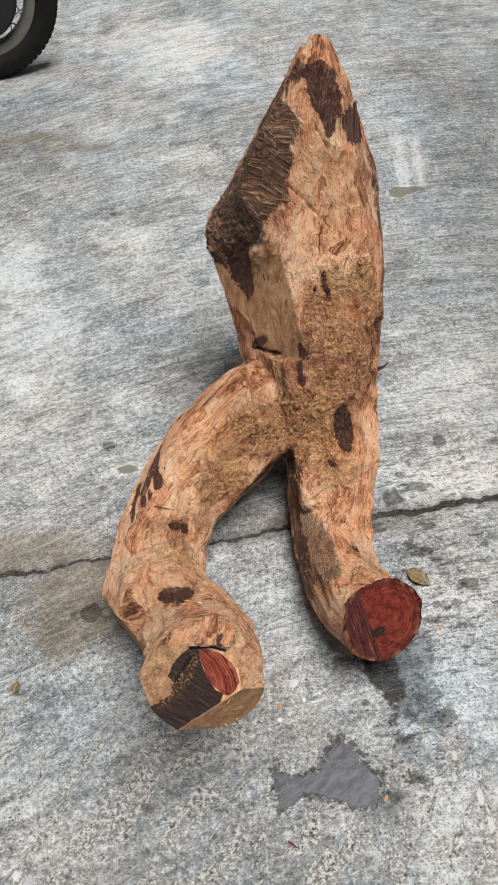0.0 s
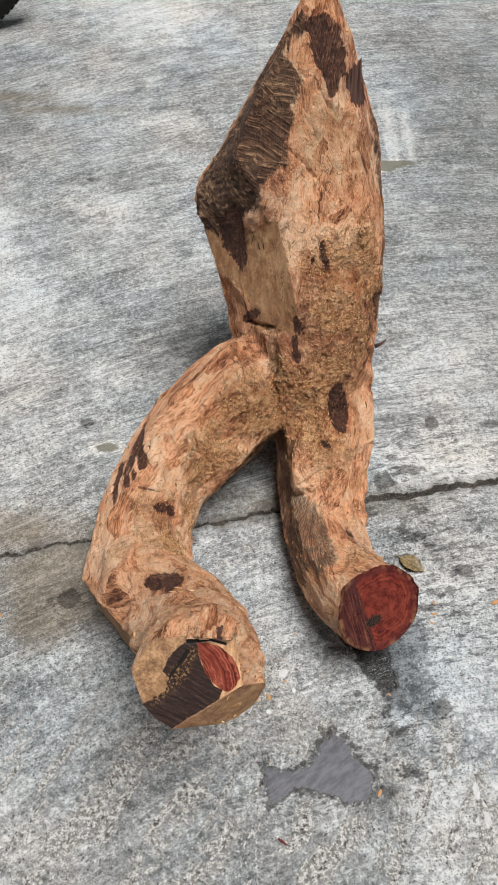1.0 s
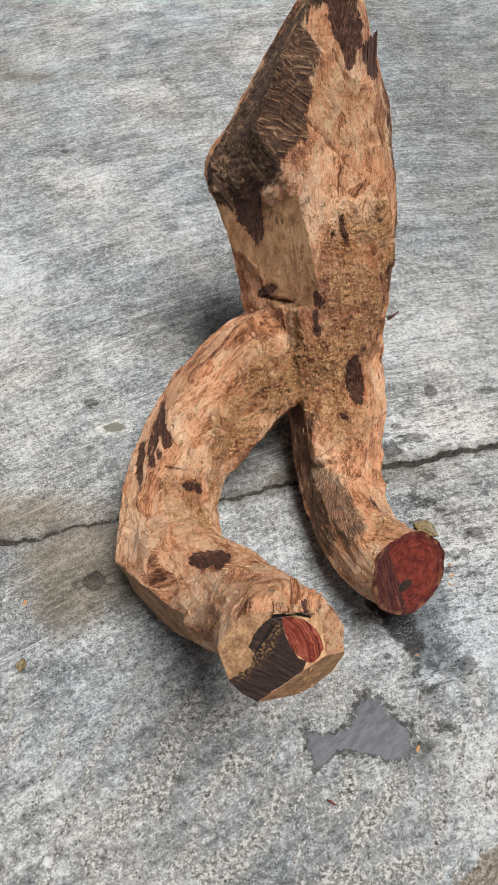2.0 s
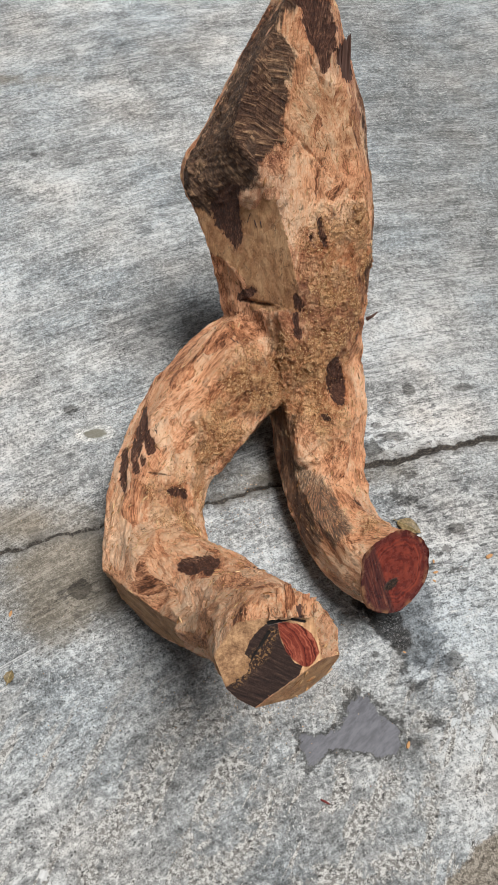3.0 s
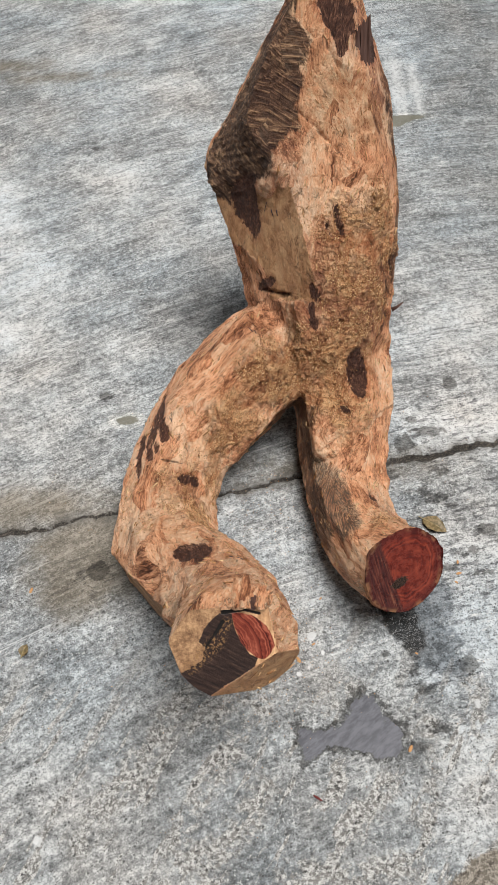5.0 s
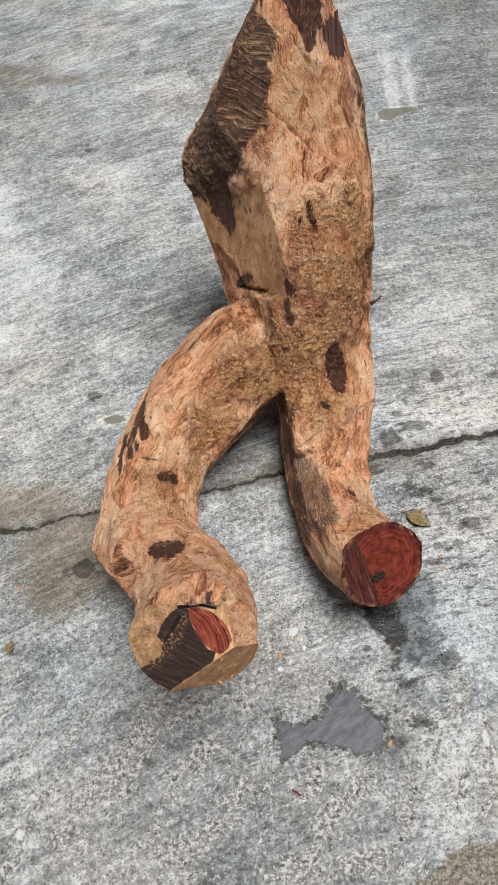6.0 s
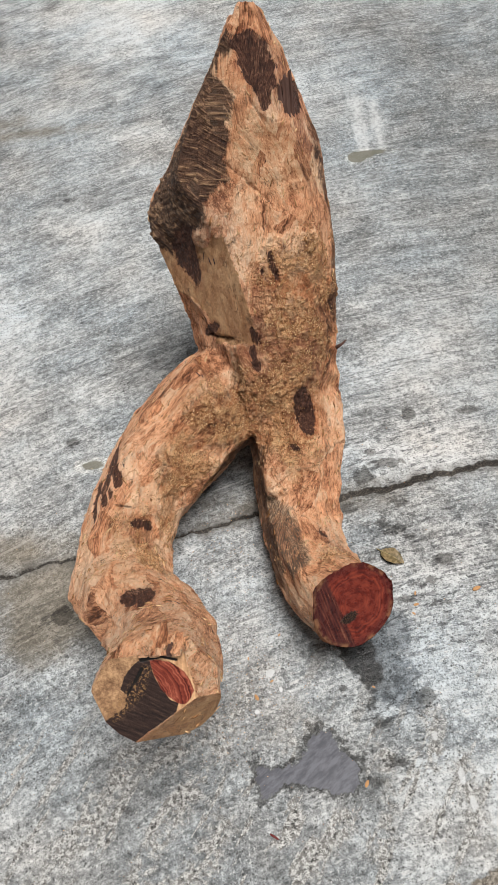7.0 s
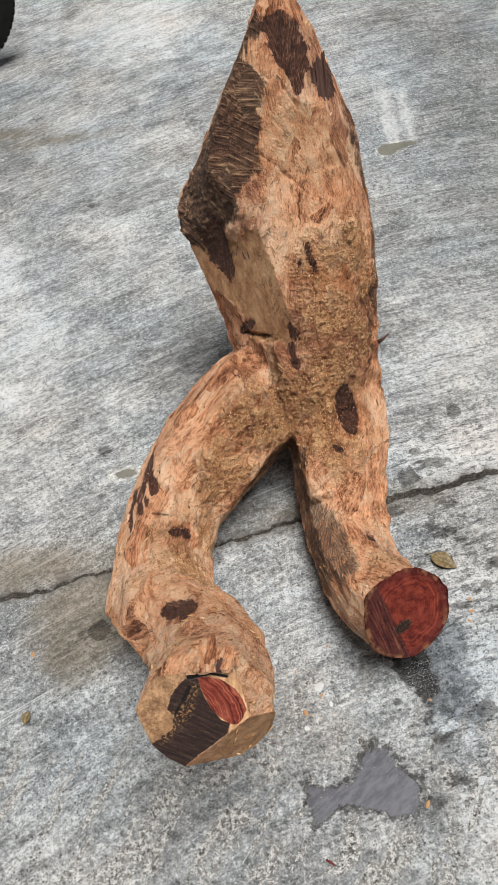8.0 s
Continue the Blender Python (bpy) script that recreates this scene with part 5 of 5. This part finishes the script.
def fallen_leaf(at, turn, length, width, label):
    """A dry leaf: a cupped blade with a midrib and a stalk."""
    base = tagged(new("leaf"), label, "leaf")
    base.matrix_world = pose(*at, 0, 0, turn)
    bm = bmesh.new()
    top, low = [], []
    for i in range(15):
        t = i / 14
        half = width * 0.5 * math.sin(math.pi * t ** 0.8) ** 0.8 + 0.0004
        for k in range(-4, 5):
            y = half * k / 4 * (1 + 0.05 * math.sin(9 * t + k))
            z = 0.004 + 0.004 * math.sin(2.6 * t) + 0.25 * abs(y) * (0.6 + 0.7 * t) + 0.0012 * math.sin(17 * t + 2 * k)
            top.append(bm.verts.new((length * (t - 0.5), y, z)))
            low.append(bm.verts.new((length * (t - 0.5), y, z - 0.0005)))
    for i in range(14):
        for k in range(8):
            a = i * 9 + k
            bm.faces.new((top[a], top[a + 9], top[a + 10], top[a + 1]))
            bm.faces.new((low[a], low[a + 1], low[a + 10], low[a + 9]))
    bmesh.ops.recalc_face_normals(bm, faces=bm.faces)
    part("blade", bm, leaf_mat.m, base)
    bm = bmesh.new()
    rod(bm, [(length * (t - 0.5), 0, 0.0046 + 0.004 * math.sin(2.6 * max(t, 0))) for t in (-0.18, 0, 0.3, 0.6, 1)], [0.0008, 0.0009, 0.0008, 0.0006, 0.0002], 5)
    part("midrib", bm, vein_mat.m, base, "pale midrib and stalk")
    return base


fallen_leaf((0.314, 0.737, 0.0), -38, 0.052, 0.030, "dry olive-brown curled leaf lying on the concrete")
fallen_leaf((-0.457, 0.526, 0.0), 70, 0.022, 0.016, "small torn tan leaf lying on the concrete")


def wood_chip(at, turn, length, width, thick):
    """A split chip with slanting ends and a bent back."""
    bm = bmesh.new()
    rings = []
    for t, w, z in ((0, 0.5, 0.0), (0.3, 1.0, 0.3), (0.7, 0.9, 0.35), (1.0, 0.35, 0.05)):
        x = length * (t - 0.5)
        rings.append([Vector((x, width * w * sx, thick * (z + sz))) for sx, sz in ((-0.5, 0), (0.5, 0.02), (0.45, 0.7), (0.05, 1.0), (-0.45, 0.75))])
    hull(bm, rings)
    bmesh.ops.recalc_face_normals(bm, faces=bm.faces)
    ob = part("wood_chip", bm, chip_mat.m, None, "", False)
    ob.matrix_world = pose(at[0], at[1], 0.0006, 0, 0, turn)
    return tagged(ob, "small pale wood chip lying on the concrete", "wood chip", "wood chips on the concrete")


for at, turn, size in (((0.461, 0.659), 20, 0.016), ((-0.459, 0.641), 70, 0.011), ((0.031, 0.488), 120, 0.012), ((0.205, 0.332), 60, 0.012), ((0.343, 0.637), 10, 0.010),
                       ((0.345, 0.66), 80, 0.008), ((0.335, 0.62), 140, 0.007), ((0.06, 0.515), 30, 0.007), ((0.02, 0.56), 100, 0.006), ((0.24, 0.49), 150, 0.006), ((0.50, 0.63), 30, 0.009), ((0.08, 0.60), 50, 0.006)):
    wood_chip(at, turn, size, size * 0.5, size * 0.2)
bm = bmesh.new()
rod(bm, [(0.0385, 0.268, 0.0025), (0.045, 0.264, 0.003), (0.052, 0.259, 0.0025)], [0.0012, 0.002, 0.001], 6)
red_bit = Mat("red_splinter")
red_bit.done((0.16, 0.02, 0.018), 0.6)
tagged(part("twig", bm, red_bit.m), "short dark reddish twig lying on the concrete", "twig")
spots_xy = rng.normal((-0.02, 0.50), (0.07, 0.07), (420, 2))
spots_xy = np.concatenate([spots_xy, rng.normal((0.0, 0.80), (0.05, 0.06), (160, 2)), rng.uniform((-0.45, 0.2), (0.5, 1.1), (220, 2))])
tagged(new("sawdust", flakes_mesh(np.concatenate([spots_xy, np.full((len(spots_xy), 1), 0.0002)], 1), np.tile((0.0, 0.0, 1.0), (len(spots_xy), 1)), 0.0012, 4)),
       "scattered pale sawdust on the concrete", "sawdust", kind="stuff")

# ---- motorcycle wheel ----
rubber = Mat("black_tyre_rubber")
M = rubber
q = M.place()
M.done(M.mix(M.noise(q, 40, 4, 0.6), (0.009, 0.009, 0.009), (0.026, 0.025, 0.024)), 0.75, M.bump(M.noise(q, 160, 3), 0.3, 0.002), spec=0.2)
alloy = Mat("dull_rim_metal")
M = alloy
q = M.place()
M.done(M.mix(M.noise(q, 25, 4, 0.6), (0.20, 0.19, 0.17), (0.38, 0.36, 0.33)), M.step(M.noise(q, 60, 3), 0.3, 0.7, 0.35, 0.6), metal=0.7)
black = Mat("black_drum_paint")
M = black
M.done(M.mix(M.noise(M.place(), 30, 3), (0.012, 0.012, 0.013), (0.03, 0.03, 0.03)), 0.5)


def lathe(bm, profile, steps=72):
    """A ring turned about y from a closed profile of (radius, y)."""
    vs = [[bm.verts.new((r * math.cos(a), y, r * math.sin(a))) for r, y in profile] for a in (2 * math.pi * i / steps for i in range(steps))]
    n = len(profile)
    for i in range(steps):
        for k in range(n):
            bm.faces.new((vs[i][k], vs[i][(k + 1) % n], vs[(i + 1) % steps][(k + 1) % n], vs[(i + 1) % steps][k]))
    bmesh.ops.recalc_face_normals(bm, faces=bm.faces)


wheel = tagged(new("motorcycle_wheel"), "spoked motorcycle wheel with black tyre standing on the concrete", "wheel")
wheel.matrix_world = pose(-0.965, 2.83, 0.288, 0, 0, 17)
bm = bmesh.new()
lathe(bm, [(0.242 + 0.046 * math.cos(a), 0.044 * math.sin(a)) for a in (2 * math.pi * k / 20 for k in range(20))])
for i in range(72):
    for sgn in (-1, 1):
        a = 2 * math.pi * (i + 0.25 * sgn) / 72
        c = Vector((0.2835 * math.cos(a), sgn * 0.016, 0.2835 * math.sin(a)))
        r, tng = Vector((math.cos(a), 0, math.sin(a))), Vector((-math.sin(a), 0, math.cos(a)))
        hull(bm, [[c + tng * (0.008 * x) + Vector((0, 0.012 * y, 0)) + r * z for x, y in ((-1, -1), (1, -0.7), (1, 1), (-1, 0.7))] for z in (-0.006, 0.0015)])
part("tyre", bm, rubber.m, wheel, "black treaded tyre")
bm = bmesh.new()
lathe(bm, [(0.172, -0.012), (0.182, -0.024), (0.212, -0.028), (0.216, -0.024), (0.204, -0.012), (0.200, 0.0), (0.204, 0.012), (0.216, 0.024), (0.212, 0.028), (0.182, 0.024), (0.172, 0.012)])
part("rim", bm, alloy.m, wheel, "dull metal rim")
bm = bmesh.new()
lathe(bm, [(0.02, -0.05), (0.13, -0.045), (0.145, -0.035), (0.145, 0.03), (0.13, 0.04), (0.02, 0.05)])
part("brake_drum", bm, black.m, wheel, "black brake drum")
for i in range(32):
    a = 2 * math.pi * i / 32
    b = a + (0.22 if i % 2 else -0.22)
    sgn = 1 if i % 4 < 2 else -1
    bm = bmesh.new()
    rod(bm, [(0.14 * math.cos(b), sgn * 0.03, 0.14 * math.sin(b)), (0.175 * math.cos(a), sgn * 0.006, 0.175 * math.sin(a))], [0.0022, 0.0022], 6)
    part("spoke", bm, alloy.m, wheel)
